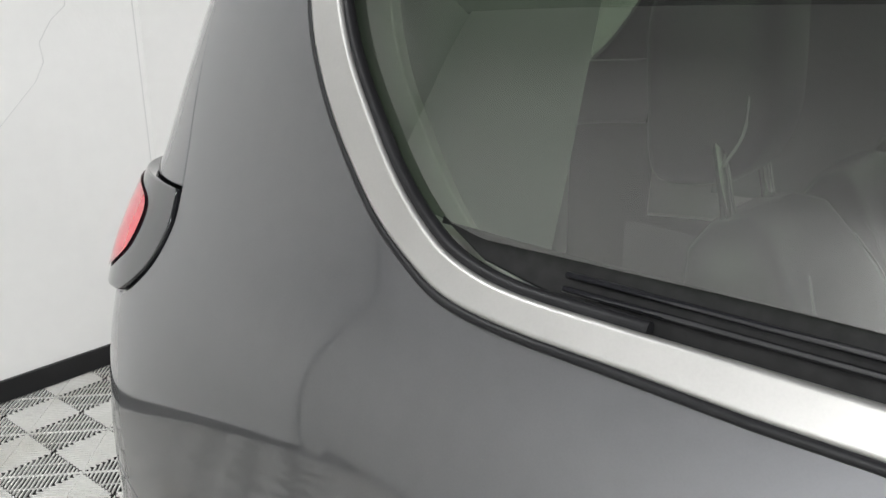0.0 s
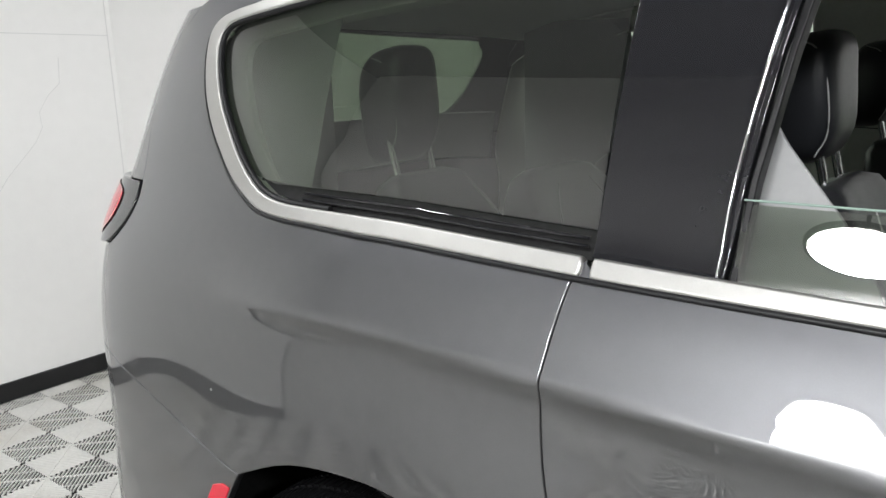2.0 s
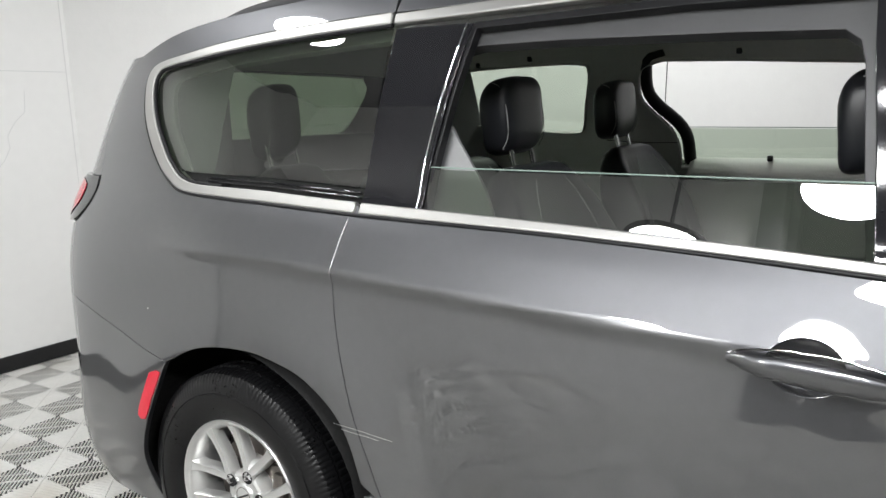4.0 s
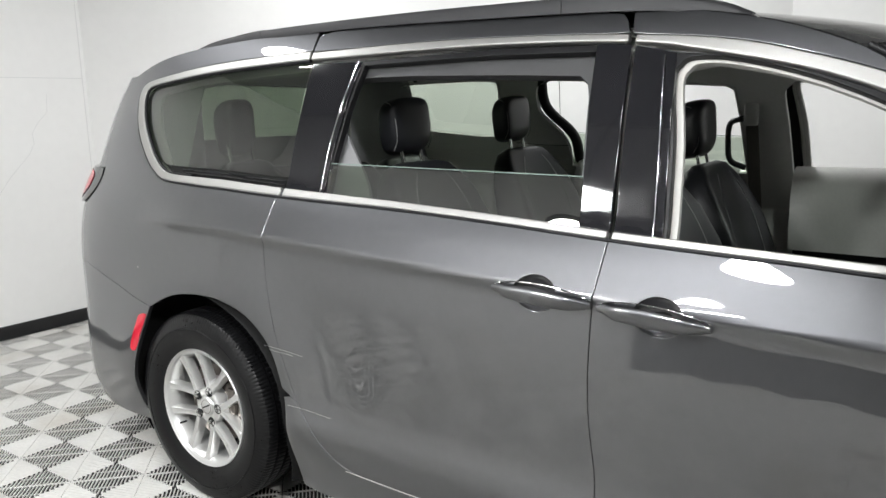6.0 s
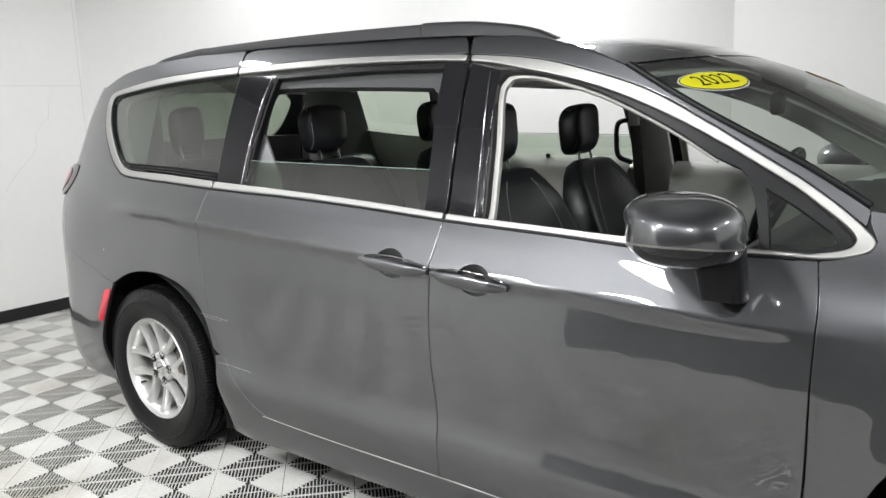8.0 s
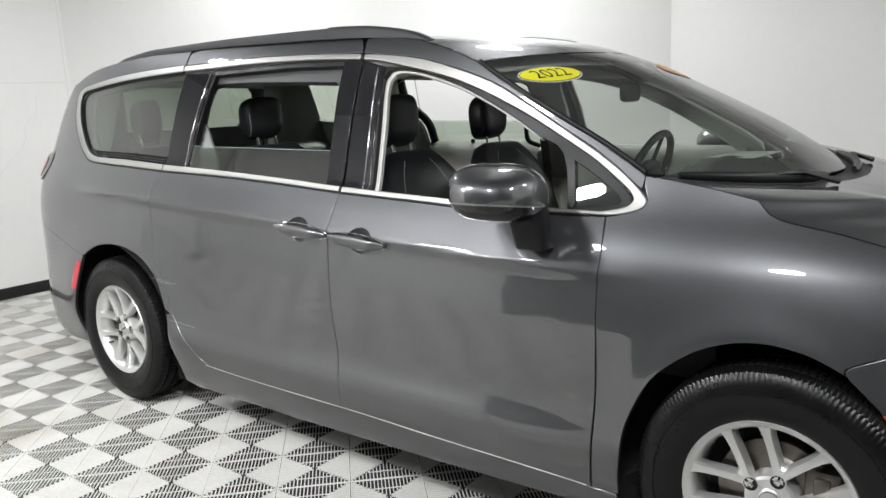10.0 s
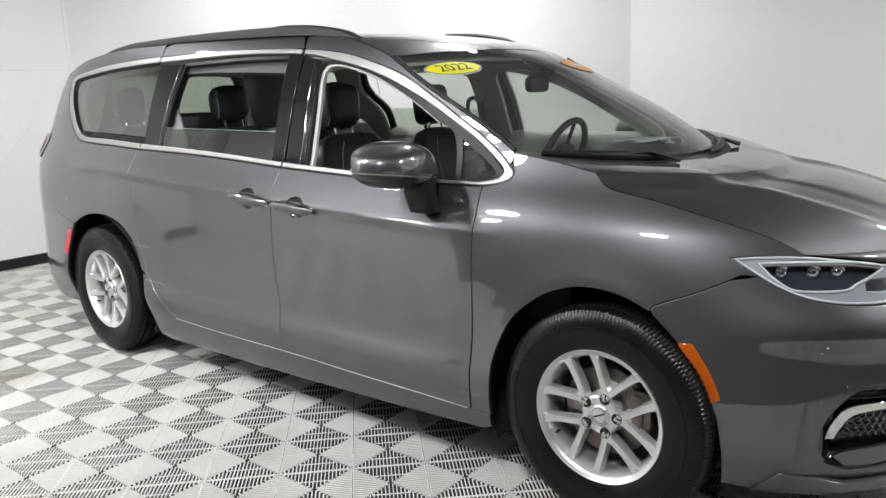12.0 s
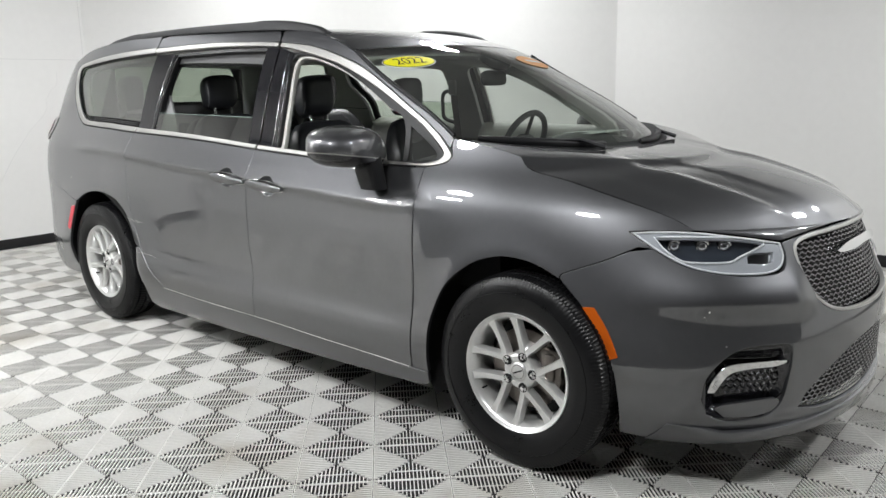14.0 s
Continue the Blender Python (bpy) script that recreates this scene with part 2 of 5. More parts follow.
def panel(name, outline, mat, parent, fn, holes=(), step=0.03, off=0.0, flange=0.014, round_edge=0.0025, gap=0.003, mirror=False, label="", bulge=None):
    """A sheet cut out of the surface fn(u, v) by an outline in (u, v), with rolled edges."""
    loops = [inset(dense(turned(outline), step * 0.7), gap)] + [inset(dense(turned(h, False), step * 0.7), gap) for h in holes]
    flat = np.concatenate(loops)
    edges, at = [], 0
    for lp in loops:
        edges += [(at + i, at + (i + 1) % len(lp)) for i in range(len(lp))]
        at += len(lp)
    lo, hi = flat.min(0), flat.max(0)
    g = np.stack(np.meshgrid(np.arange(lo[0] + step / 2, hi[0], step), np.arange(lo[1] + step / 2, hi[1], step)), -1).reshape(-1, 2)
    g[:, 0] += (np.round((g[:, 1] - lo[1]) / step) % 2) * step * 0.5
    keep = inside(g, loops[0])
    for lp in loops[1:]:
        keep &= ~inside(g, lp)
    g = g[keep]
    if len(g):
        near = np.array([np.min(np.hypot(*(flat - p).T)) for p in g])
        g = g[near > step * 0.45]
    from mathutils import geometry
    v2, _, tris, *_ = geometry.delaunay_2d_cdt([Vector(p) for p in np.concatenate([flat, g])], edges, [], 0, 1e-6)
    v2 = np.array([tuple(v) for v in v2])
    mid = np.array([v2[list(f)].mean(0) for f in tris])
    ok = inside(mid, loops[0])
    for lp in loops[1:]:
        ok &= ~inside(mid, lp)
    faces = [tuple(f) for f, k in zip(tris, ok) if k]

    def place(u, v):
        p, h = Vector(fn(u, v)), 5e-3
        n = (Vector(fn(u + h, v)) - Vector(fn(u - h, v))).cross(Vector(fn(u, v + h)) - Vector(fn(u, v - h))).normalized()
        return p + n * (off + (bulge(u, v) if bulge else 0.0)), n
    both = [place(*p) for p in v2]
    verts, norms = [b[0] for b in both], [b[1] for b in both]
    if bulge:
        for k, (u, v) in enumerate(v2):
            h = 4e-3
            n = (place(u + h, v)[0] - place(u - h, v)[0]).cross(place(u, v + h)[0] - place(u, v - h)[0]).normalized()
            norms[k] = n
    corner = [[norms[i] for i in f] for f in faces]
    if flange:
        for lp in loops:
            n = len(lp)
            b = [place(*p) for p in lp]
            rows = []
            r = round_edge
            for k, (p, nn) in enumerate(b):
                out = (b[(k + 1) % n][0] - b[k - 1][0]).cross(nn).normalized()
                rows.append(((p, nn), (p + out * r * 0.7 - nn * r * 0.3, (nn + out).normalized()), (p + out * r - nn * r, out), (p + out * r - nn * (r + flange), out)))
            at = len(verts)
            for row in rows:
                verts += [q[0] for q in row]
                norms += [q[1] for q in row]
            for k in range(n):
                a, c = at + 4 * k, at + 4 * ((k + 1) % n)
                for i in range(3):
                    f = (a + i, a + i + 1, c + i + 1, c + i)
                    faces.append(f)
                    corner.append([norms[q] for q in f])
    if mirror:
        verts = [Vector((p.x, -p.y, p.z)) for p in verts]
        faces = [f[::-1] for f in faces]
        corner = [[Vector((n.x, -n.y, n.z)) for n in c[::-1]] for c in corner]
    me = bpy.data.meshes.new(name)
    me.from_pydata([tuple(p) for p in verts], [], faces)
    me.shade_smooth()
    me.normals_split_custom_set([tuple(n) for c in corner for n in c])
    return part(name, me, mat, parent, label)


def sheet(name, fn, us, vs, mat, parent, label="", mirror=False):
    """A grid over fn(u, v), smooth."""
    verts = [tuple(fn(u, v)) for u in us for v in vs]
    n = len(vs)
    faces = [(i * n + j, (i + 1) * n + j, (i + 1) * n + j + 1, i * n + j + 1) for i in range(len(us) - 1) for j in range(n - 1)]
    if mirror:
        verts, faces = [(x, -y, z) for x, y, z in verts], [f[::-1] for f in faces]
    me = bpy.data.meshes.new(name)
    me.from_pydata(verts, [], faces)
    me.shade_smooth()
    return part(name, me, mat, parent, label)


# ---- the room ----
def wall(name, a, b, height, label, mat, base=True):
    """A wall of thickness from a to b on the plan; its outer side lies to the left of the way."""
    d = Vector((b[0] - a[0], b[1] - a[1], 0))
    n = Vector((-d.y, d.x, 0)).normalized()
    bm = bmesh.new()
    m = Matrix.Translation(((a[0] + b[0]) / 2, (a[1] + b[1]) / 2, height / 2)) @ Matrix.Translation(n * 0.06) @ Matrix.Rotation(math.atan2(d.y, d.x), 4, "Z")
    box(bm, (d.length + (-0.1 if name == "wall_south" else 0.1), 0.12, height), m)
    w = tagged(part(name, bm, mat), label, "wall", kind="structure")
    if not base:
        return w
    bm = bmesh.new()
    m = Matrix.Translation(((a[0] + b[0]) / 2, (a[1] + b[1]) / 2, 0.05)) @ Matrix.Translation(n * -0.008) @ Matrix.Rotation(math.atan2(d.y, d.x), 4, "Z")
    box(bm, (d.length, 0.012, 0.09), m, 0.003, 1)
    tagged(part("baseboard", bm, BASE), "black vinyl base strip along a white wall", "baseboard", kind="structure")
    return w


PLAN = [(-4.45, -3.3), (-4.45, 0.47), (-0.5, 3.6), (6.5, 2.9), (6.5, 0.2), (6.5, -6.0), (-2.5, -6.0), (-2.5, -3.62), (-0.67, -3.62), (-0.67, -3.36)]
# the dark walls are unseen and stand in for a dark open space
PAINTS = [WALL, WALL, WALL, WALL, DARK_WALL, DARK_WALL, DARK_WALL, DARK_WALL, DARK_WALL, WALL]
NAMES = ["wall_west", "wall_north_west", "wall_north", "wall_east", "wall_far_east", "wall_far_south", "wall_recess", "wall_booth_back", "wall_south_end", "wall_south"]
for name, a, b, mat in zip(NAMES, PLAN, PLAN[1:] + PLAN[:1], PAINTS):
    wall(name, a, b, CEIL, "white painted panel wall of the photo booth" if mat is WALL else "unseen dark grey wall standing in for the dark open end", mat, not name.startswith("wall_south"))
bm = bmesh.new()
loft(bm, [[(x, y, CEIL) for x, y in PLAN], [(x, y, CEIL + 0.1) for x, y in PLAN]])
tagged(part("ceiling", bm, CEILING), "dark grey flat ceiling over the booth", "ceiling", kind="structure")
# slab whose near-black colour deepens the shade between the ribs
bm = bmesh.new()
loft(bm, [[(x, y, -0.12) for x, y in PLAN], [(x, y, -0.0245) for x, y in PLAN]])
tagged(part("floor", bm, SLAB), "near-black slab, coloured as shade for the gaps of ribbed light grey floor tiles", "floor", kind="structure")


def ceiling_lamp(x, y, share, z):
    lamp = tagged(empty("ceiling_lamp"), "round white lamp with a dark rim on an added rod, from the inferred and fill lamps", "lamp", "ceiling lamps")
    bm = bmesh.new()
    lathe(bm, [(0.208, 0.0), (0.224, 0.0), (0.226, 0.004), (0.226, 0.020), (0.208, 0.020), (0.208, 0.0)], 48)
    rim = part("rim", bm, BLACK_PLASTIC, lamp, smooth=40)
    bm = bmesh.new()
    bmesh.ops.create_circle(bm, cap_ends=True, radius=0.208, segments=48, matrix=Matrix.Rotation(radians(90), 4, "X") @ Matrix.Translation((0, 0, -0.006)))
    part("diffuser", bm, material("lamp_diffuser", (0.9, 0.9, 0.9), 0.5, glow=14.0 * share, glow_colour=(0.985, 1, 1)), lamp)
    bm = bmesh.new()
    lathe(bm, [(0.0, 0.012), (0.20, 0.014), (0.03, 0.035), (0.03, 0.07), (0.010, 0.075), (0.010, CEIL - z)], 20)
    part("rod", bm, BLACK_PLASTIC, lamp, smooth=40)
    lamp.matrix_basis = Matrix.Translation((x, y, z)) @ Matrix.Rotation(radians(90), 4, "X")
    data = bpy.data.lights.new("ceiling_light", "AREA")
    data.shape, data.size, data.energy, data.color = "DISK", 0.41, LAMP_WATTS * share, (0.985, 1.0, 1.005)
    new("ceiling_light", data).matrix_basis = Matrix.Translation((x, y, z - 0.005))
    return lamp


for x, y, share, z in LAMPS:
    ceiling_lamp(x, y, share, z)

# The floor: ribbed square tiles, laid at 45 degrees to the van; in each quarter the ribs run towards its edge.
STEP = 0.1988
PITCH = STEP * math.sqrt(2)
ORIGIN = (1.2236, -1.332)


def tile_mesh(ribs=20, full=True):
    verts, faces = [], []
    w, deep, half = PITCH / ribs * 0.118, -0.0068, PITCH / 2 - 0.0015
    for q in range(4):
        c, s = round(math.cos(q * math.pi / 2)), round(math.sin(q * math.pi / 2))

        def add(a, b, l0, l1, z):
            """A bar from l0 to l1 out of the middle, between a and b across."""
            at = len(verts)
            for (x, y, h) in ((l0, a, 0), (l0, b, 0), (l1, b, 0), (l1, a, 0), (l0, a, 1), (l0, b, 1), (l1, b, 1), (l1, a, 1)):
                verts.append((x * c - y * s, x * s + y * c, (min(deep, z - 0.003) if h else z)))
            faces.extend([tuple(at + i for i in f) for f in ((0, 3, 2, 1), (0, 1, 5, 4), (1, 2, 6, 5), (2, 3, 7, 6), (3, 0, 4, 7))])
        for k in range(ribs):
            y = (k + 0.5) / ribs * PITCH - PITCH / 2
            start = min(abs(y) + 0.0035, half - 0.002)
            add(y - w, y + w, start, half, 0.0)
        if full:
            add(-0.5 * half, 0.5 * half, 0.5 * half - 0.0015, 0.5 * half + 0.0015, -0.007)
        add(-half, half, half - 0.0022, half, -0.003)
    me = bpy.data.meshes.new("floor_tile")
    me.from_pydata(verts, [], faces)
    me.materials.append(TILE)
    return me


def lay_tiles():
    floor = bpy.data.objects["floor"]
    near, far, back = [], [], []
    tile, plain = tile_mesh(), tile_mesh(full=False)
    turn = Matrix.Rotation(radians(45), 4, "Z")
    grid = [(ORIGIN[0] + STEP * (i - j), ORIGIN[1] + STEP * (i + j + 1)) for i in range(-45, 45) for j in range(-45, 45)]
    room = inset(turned(PLAN), -.19)
    grid = [p for p in grid if p[1] > -3.5 and inside([p], room)[0]]
    for x, y in grid:
        seen = -4.4 < x < 4.8 and y < 3.2
        (near if seen and -2.9 < x < 2.6 and -2.3 < y < -0.55 and len(near) < 300 else far if seen else back).append((x, y))
    for x, y in near:
        ob = new("floor_tile", tile)
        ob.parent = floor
        ob.matrix_basis = Matrix.Translation((x, y, 0)) @ turn
    for spots, me in ((far, tile), (back, plain)):
        v = np.array([tuple(p.co) for p in me.vertices])
        c = math.sqrt(0.5)
        v = np.stack([c * (v[:, 0] - v[:, 1]), c * (v[:, 0] + v[:, 1]), v[:, 2]], 1)
        f = np.array([tuple(p.vertices) for p in me.polygons])
        allv = np.concatenate([v + (x, y, 0) for x, y in spots])
        allf = np.concatenate([f + k * len(v) for k in range(len(spots))])
        joined = bpy.data.meshes.new("floor_tiles")
        joined.from_pydata(allv.tolist(), [], allf.tolist())
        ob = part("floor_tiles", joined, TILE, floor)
        tagged(ob, "ribbed light grey plastic floor tiles", kind="stuff")


# ---- the van: its skin ----
PROFILE = curve([(.12, .86), (.20, .915), (.26, .938), (.34, .956), (.40, .9600), (.44, .9560), (.48, .9480), (.52, .9432), (.57, .9416), (.64, .9413), (.71, .9417), (.79, .9421), (.85, .9417), (.91, .9405), (.945, .9405), (.968, .9445), (.985, .9495), (1.0, .9420), (1.03, .9262), (1.08, .8995), (1.13, .869), (1.15, .857), (1.25, .824), (1.4, .772), (1.55, .706), (1.62, .668), (1.68, .625), (1.74, .57)])


def smooth(f, lo, hi, width):
    """f averaged over a bell of that width."""
    xs = np.arange(lo - .1, hi + .1, .002)
    ys = np.array([f(x) for x in xs])
    bell = np.exp(-(np.arange(-40, 41) * .002 / width) ** 2)
    ys = np.convolve(ys, bell / bell.sum(), "same")
    return lambda x: float(np.interp(min(max(x, lo), hi), xs, ys))


ROUND = curve([(.12, .86), (.20, .915), (.26, .938), (.34, .953), (.44, .954), (.57, .945), (.66, .9425), (.75, .9425), (.82, .9435), (.88, .942), (.94, .9375), (1.0, .927), (1.04, .915), (1.08, .8985), (1.13, .869), (1.15, .857), (1.25, .824), (1.4, .772), (1.55, .706), (1.62, .668), (1.68, .625), (1.74, .57)])
SOFT_PROFILE = smooth(ROUND, .12, 1.70, .04)
PROFILE = smooth(PROFILE, .12, 1.70, .0055)
NOSE = curve([(.15, 2.40), (.22, 2.49), (.35, 2.53), (.55, 2.53), (.70, 2.50), (.85, 2.45), (.95, 2.38), (1.1, 2.2), (1.7, 2.0)])
TAIL = curve([(.15, -2.50), (.3, -2.60), (.5, -2.634), (.8, -2.634), (1.1, -2.581), (1.3, -2.52), (1.55, -2.428), (1.7, -2.33)])
CF, CR, LF, LR = 1.0, -1.45, 1.9, 1.7
FULL_A = curve([(.2, .72), (.5, .70), (.9, .55), (1.1, .5)])
FULL_B = curve([(.2, .80), (.5, .78), (.9, .72), (1.1, .7)])
TAPER = curve([(-1.45, .975), (-.8, .992), (0, 1.0), (1.0, 1.0)])


def ease(t):
    t = min(max(t, 0.0), 1.0)
    return t * t * (3 - 2 * t)


def shear(x, z):
    return z + .05 * min(max(x, -2.2), 1.6) * ease((z - .35) / .5)


def flare(u, z):
    """How far the arches swell out over the wheels."""
    out = 0.0
    for cu, ru, soft, high in ((-1.395, .365, .42, .032), (1.40, .30, .16, .011)):
        rho = math.hypot((u - cu) / ru, (z - .36) / .432)
        out += high * math.exp(-((rho - 1) / (soft if rho > 1 else .2)) ** 2) * ease((z - .25) / .2) * ease((1.75 - u) / .35)
    return out


def width(u, z):
    """Half the body's width; its crease fades out over the fender and the tail."""
    k = min(1.0, ease((u - .80) / .45) + ease((-1.52 - u) / .22))
    return PROFILE(z) * (1 - k) + SOFT_PROFILE(z) * k


def skin(u, z):
    """The flank from the tail's middle (u = -3.15) along the right side to the nose's middle (u = 2.9) and on to the left."""
    if u > CF + LF:
        x, y, z = skin(2 * (CF + LF) - u, z)
        return (x, -y, z)
    if u < CR - LR:
        x, y, z = skin(2 * (CR - LR) - u, z)
        return (x, -y, z)
    swell = flare(u, z)
    slim = 1 - .07 * ease((u - .3) / .9) * ease((z - .95) / .3)
    if u > CF:
        s = (u - CF) / LF
        w, d, a, b = width(u, shear(CF, z)) * slim, NOSE(z) - CF, FULL_A(z), FULL_B(z)
        return (CF + d * (3 * (1 - s) ** 2 * s * a + 3 * (1 - s) * s * s + s ** 3), -(w + swell) * ((1 - s) ** 3 + 3 * (1 - s) ** 2 * s + 3 * (1 - s) * s * s * b), z)
    if u < CR:
        s = (CR - u) / LR
        w, d = width(u, shear(CR - .3 * s, z)) * TAPER(CR) * (1 + .023 * s), TAIL(z) - CR
        return (CR + d * (3 * (1 - s) ** 2 * s * .896 + 3 * (1 - s) * s * s + s ** 3), -(w + swell) * ((1 - s) ** 3 + 3 * (1 - s) ** 2 * s + 3 * (1 - s) * s * s * 1.027), z)
    return (u, -width(u, shear(u, z)) * TAPER(u) * slim - swell, z)


def path(points, count=4):
    """Smooth line through (u, z) points."""
    return [(p.x, p.y) for p in spline([(a, b, 0) for a, b in points], count)]


# Lines on the skin that several panels share.
BELT_LOW = [(-1.59, 1.190), (-1.13, 1.168), (-.65, 1.153), (-.27, 1.134), (.02, 1.116), (.41, 1.098), (.70, 1.084), (1.07, 1.084)]
BELT_TOP = [(-1.60, 1.222), (-1.13, 1.197), (-.65, 1.177), (-.27, 1.157), (.02, 1.138), (.41, 1.119), (.70, 1.105), (1.05, 1.097)]
low, top = curve(BELT_LOW), curve(BELT_TOP)
REAR_OUT = path([(-1.55, 1.1905), (-1.62, 1.196), (-1.668, 1.206), (-1.706, 1.227), (-1.745, 1.256), (-1.785, 1.296), (-1.835, 1.350), (-1.885, 1.412), (-1.925, 1.475), (-1.948, 1.525), (-1.938, 1.557), (-1.895, 1.574), (-1.79, 1.590), (-1.65, 1.611), (-1.487, 1.627), (-1.306, 1.635), (-1.128, 1.640)])
REAR_IN = path([(-1.55, 1.2190), (-1.62, 1.224), (-1.66, 1.235), (-1.69, 1.253), (-1.73, 1.290), (-1.775, 1.342), (-1.82, 1.395), (-1.86, 1.450), (-1.893, 1.505), (-1.899, 1.530), (-1.884, 1.547), (-1.84, 1.556), (-1.77, 1.564), (-1.637, 1.580), (-1.478, 1.595), (-1.295, 1.603), (-1.128, 1.607)])
ARC_OUT = path([(-1.128, 1.635), (-.6, 1.640), (-.1, 1.622), (.216, 1.592), (.412, 1.547), (.60, 1.485), (.763, 1.401), (.90, 1.322), (1.082, 1.215), (1.165, 1.155), (1.188, 1.128), (1.175, 1.105), (1.125, 1.090), (1.07, 1.084)])
ARC_IN = path([(-1.128, 1.606), (-.5, 1.612), (-.02, 1.594), (.204, 1.558), (.46, 1.496), (.709, 1.395), (.94, 1.27), (1.09, 1.178), (1.138, 1.142), (1.143, 1.125), (1.12, 1.110), (1.05, 1.097)])
arc_out, arc_in = curve(sorted({p[0]: p[1] for p in ARC_OUT if p[0] < 1.15 and p[1] > 1.16}.items())), curve(sorted({p[0]: p[1] for p in ARC_IN if p[0] < 1.12 and p[1] > 1.15}.items()))
ROOF_EDGE = [(-2.10, 1.600), (-1.9, 1.657), (-1.7, 1.685), (-1.4, 1.706), (-1.0, 1.712), (-.5, 1.702), (0, 1.683), (.2, 1.657), (.4, 1.605), (.52, 1.556)]
roof_edge = curve(ROOF_EDGE)
PILLAR = path([(.52, 1.556), (.60, 1.508), (.736, 1.430), (.976, 1.304), (1.10, 1.238), (1.17, 1.198)])
GAP_R = path([(-1.128, 1.19), (-1.145, 1.155), (-1.155, 1.036), (-1.149, .93), (-1.119, .80), (-1.088, .70), (-1.045, .60), (-1.005, .515), (-.93, .42), (-.88, .365), (-.825, .330), (-.74, .311)])
SILL = curve([(-.86, .316), (-.74, .311), (-.5, .306), (.05, .304), (.5, .292), (.9, .284), (1.04, .279), (1.12, .277)])
GAP_B = path([(.03, SILL(.03)), (.03, .38), (.022, .52), (.004, .66), (.0, .78), (.006, .92), (.017, 1.03), (.022, 1.116)])
GAP_F = path([(1.07, 1.084), (1.077, .99), (1.061, .80), (1.046, .49), (1.040, .281)])


ARCH_R = path([(-1.06, .18), (-1.052, .33), (-1.055, .45), (-1.075, .55), (-1.13, .684), (-1.235, .768), (-1.345, .801), (-1.458, .812), (-1.555, .792), (-1.645, .732)])
ARCH_R_REAR = path([(-1.645, .732), (-1.662, .690), (-1.715, .545), (-1.738, .43), (-1.735, .30), (-1.72, .24)])
ARCH_F = path([(1.086, .20), (1.098, .379), (1.112, .516), (1.165, .65), (1.256, .741), (1.345, .784), (1.424, .794), (1.500, .776), (1.560, .735)])
ARCH_F_FRONT = path([(1.560, .735), (1.605, .642), (1.640, .543), (1.676, .435), (1.692, .315), (1.707, .208)])
BUMP_R = path([(-1.645, .732), (-1.74, .758), (-1.857, .792), (-2.03, .832), (-2.20, .850), (-2.42, .862)])
BUMP_F = path([(1.560, .735), (1.58, .756), (1.706, .80), (1.858, .856)])
HOOD_SEAM = path([(1.510, 1.138), (1.565, 1.092), (1.72, 1.058), (1.90, 1.000), (2.02, .952), (2.08, .911)])
LAMP_TOP = path([(1.850, .905), (1.95, .910), (2.077, .908), (2.216, .893), (2.391, .867)])
LAMP_LOW = path([(2.391, .867), (2.385, .82), (2.352, .784), (2.296, .768), (2.20, .766), (2.10, .773), (2.003, .794), (1.925, .838), (1.850, .905)])

BOWLS = [(-.145, .9772), (.175, .9574)]


def bowl(x, z, ru=.060, rz=.046):
    return [(x + ru * math.cos(a), z + rz * math.sin(a)) for a in np.linspace(0, 2 * math.pi, 40, endpoint=False)]


van = tagged(empty("minivan"), "dark grey metallic minivan with bright window trim, standing on the tiles", "minivan")
L = lambda pts: list(pts)


TRIM_EDGE = np.array(REAR_OUT[36:0:-1] + [(x, low(x)) for x in np.arange(-1.5, 1.07, .04)])


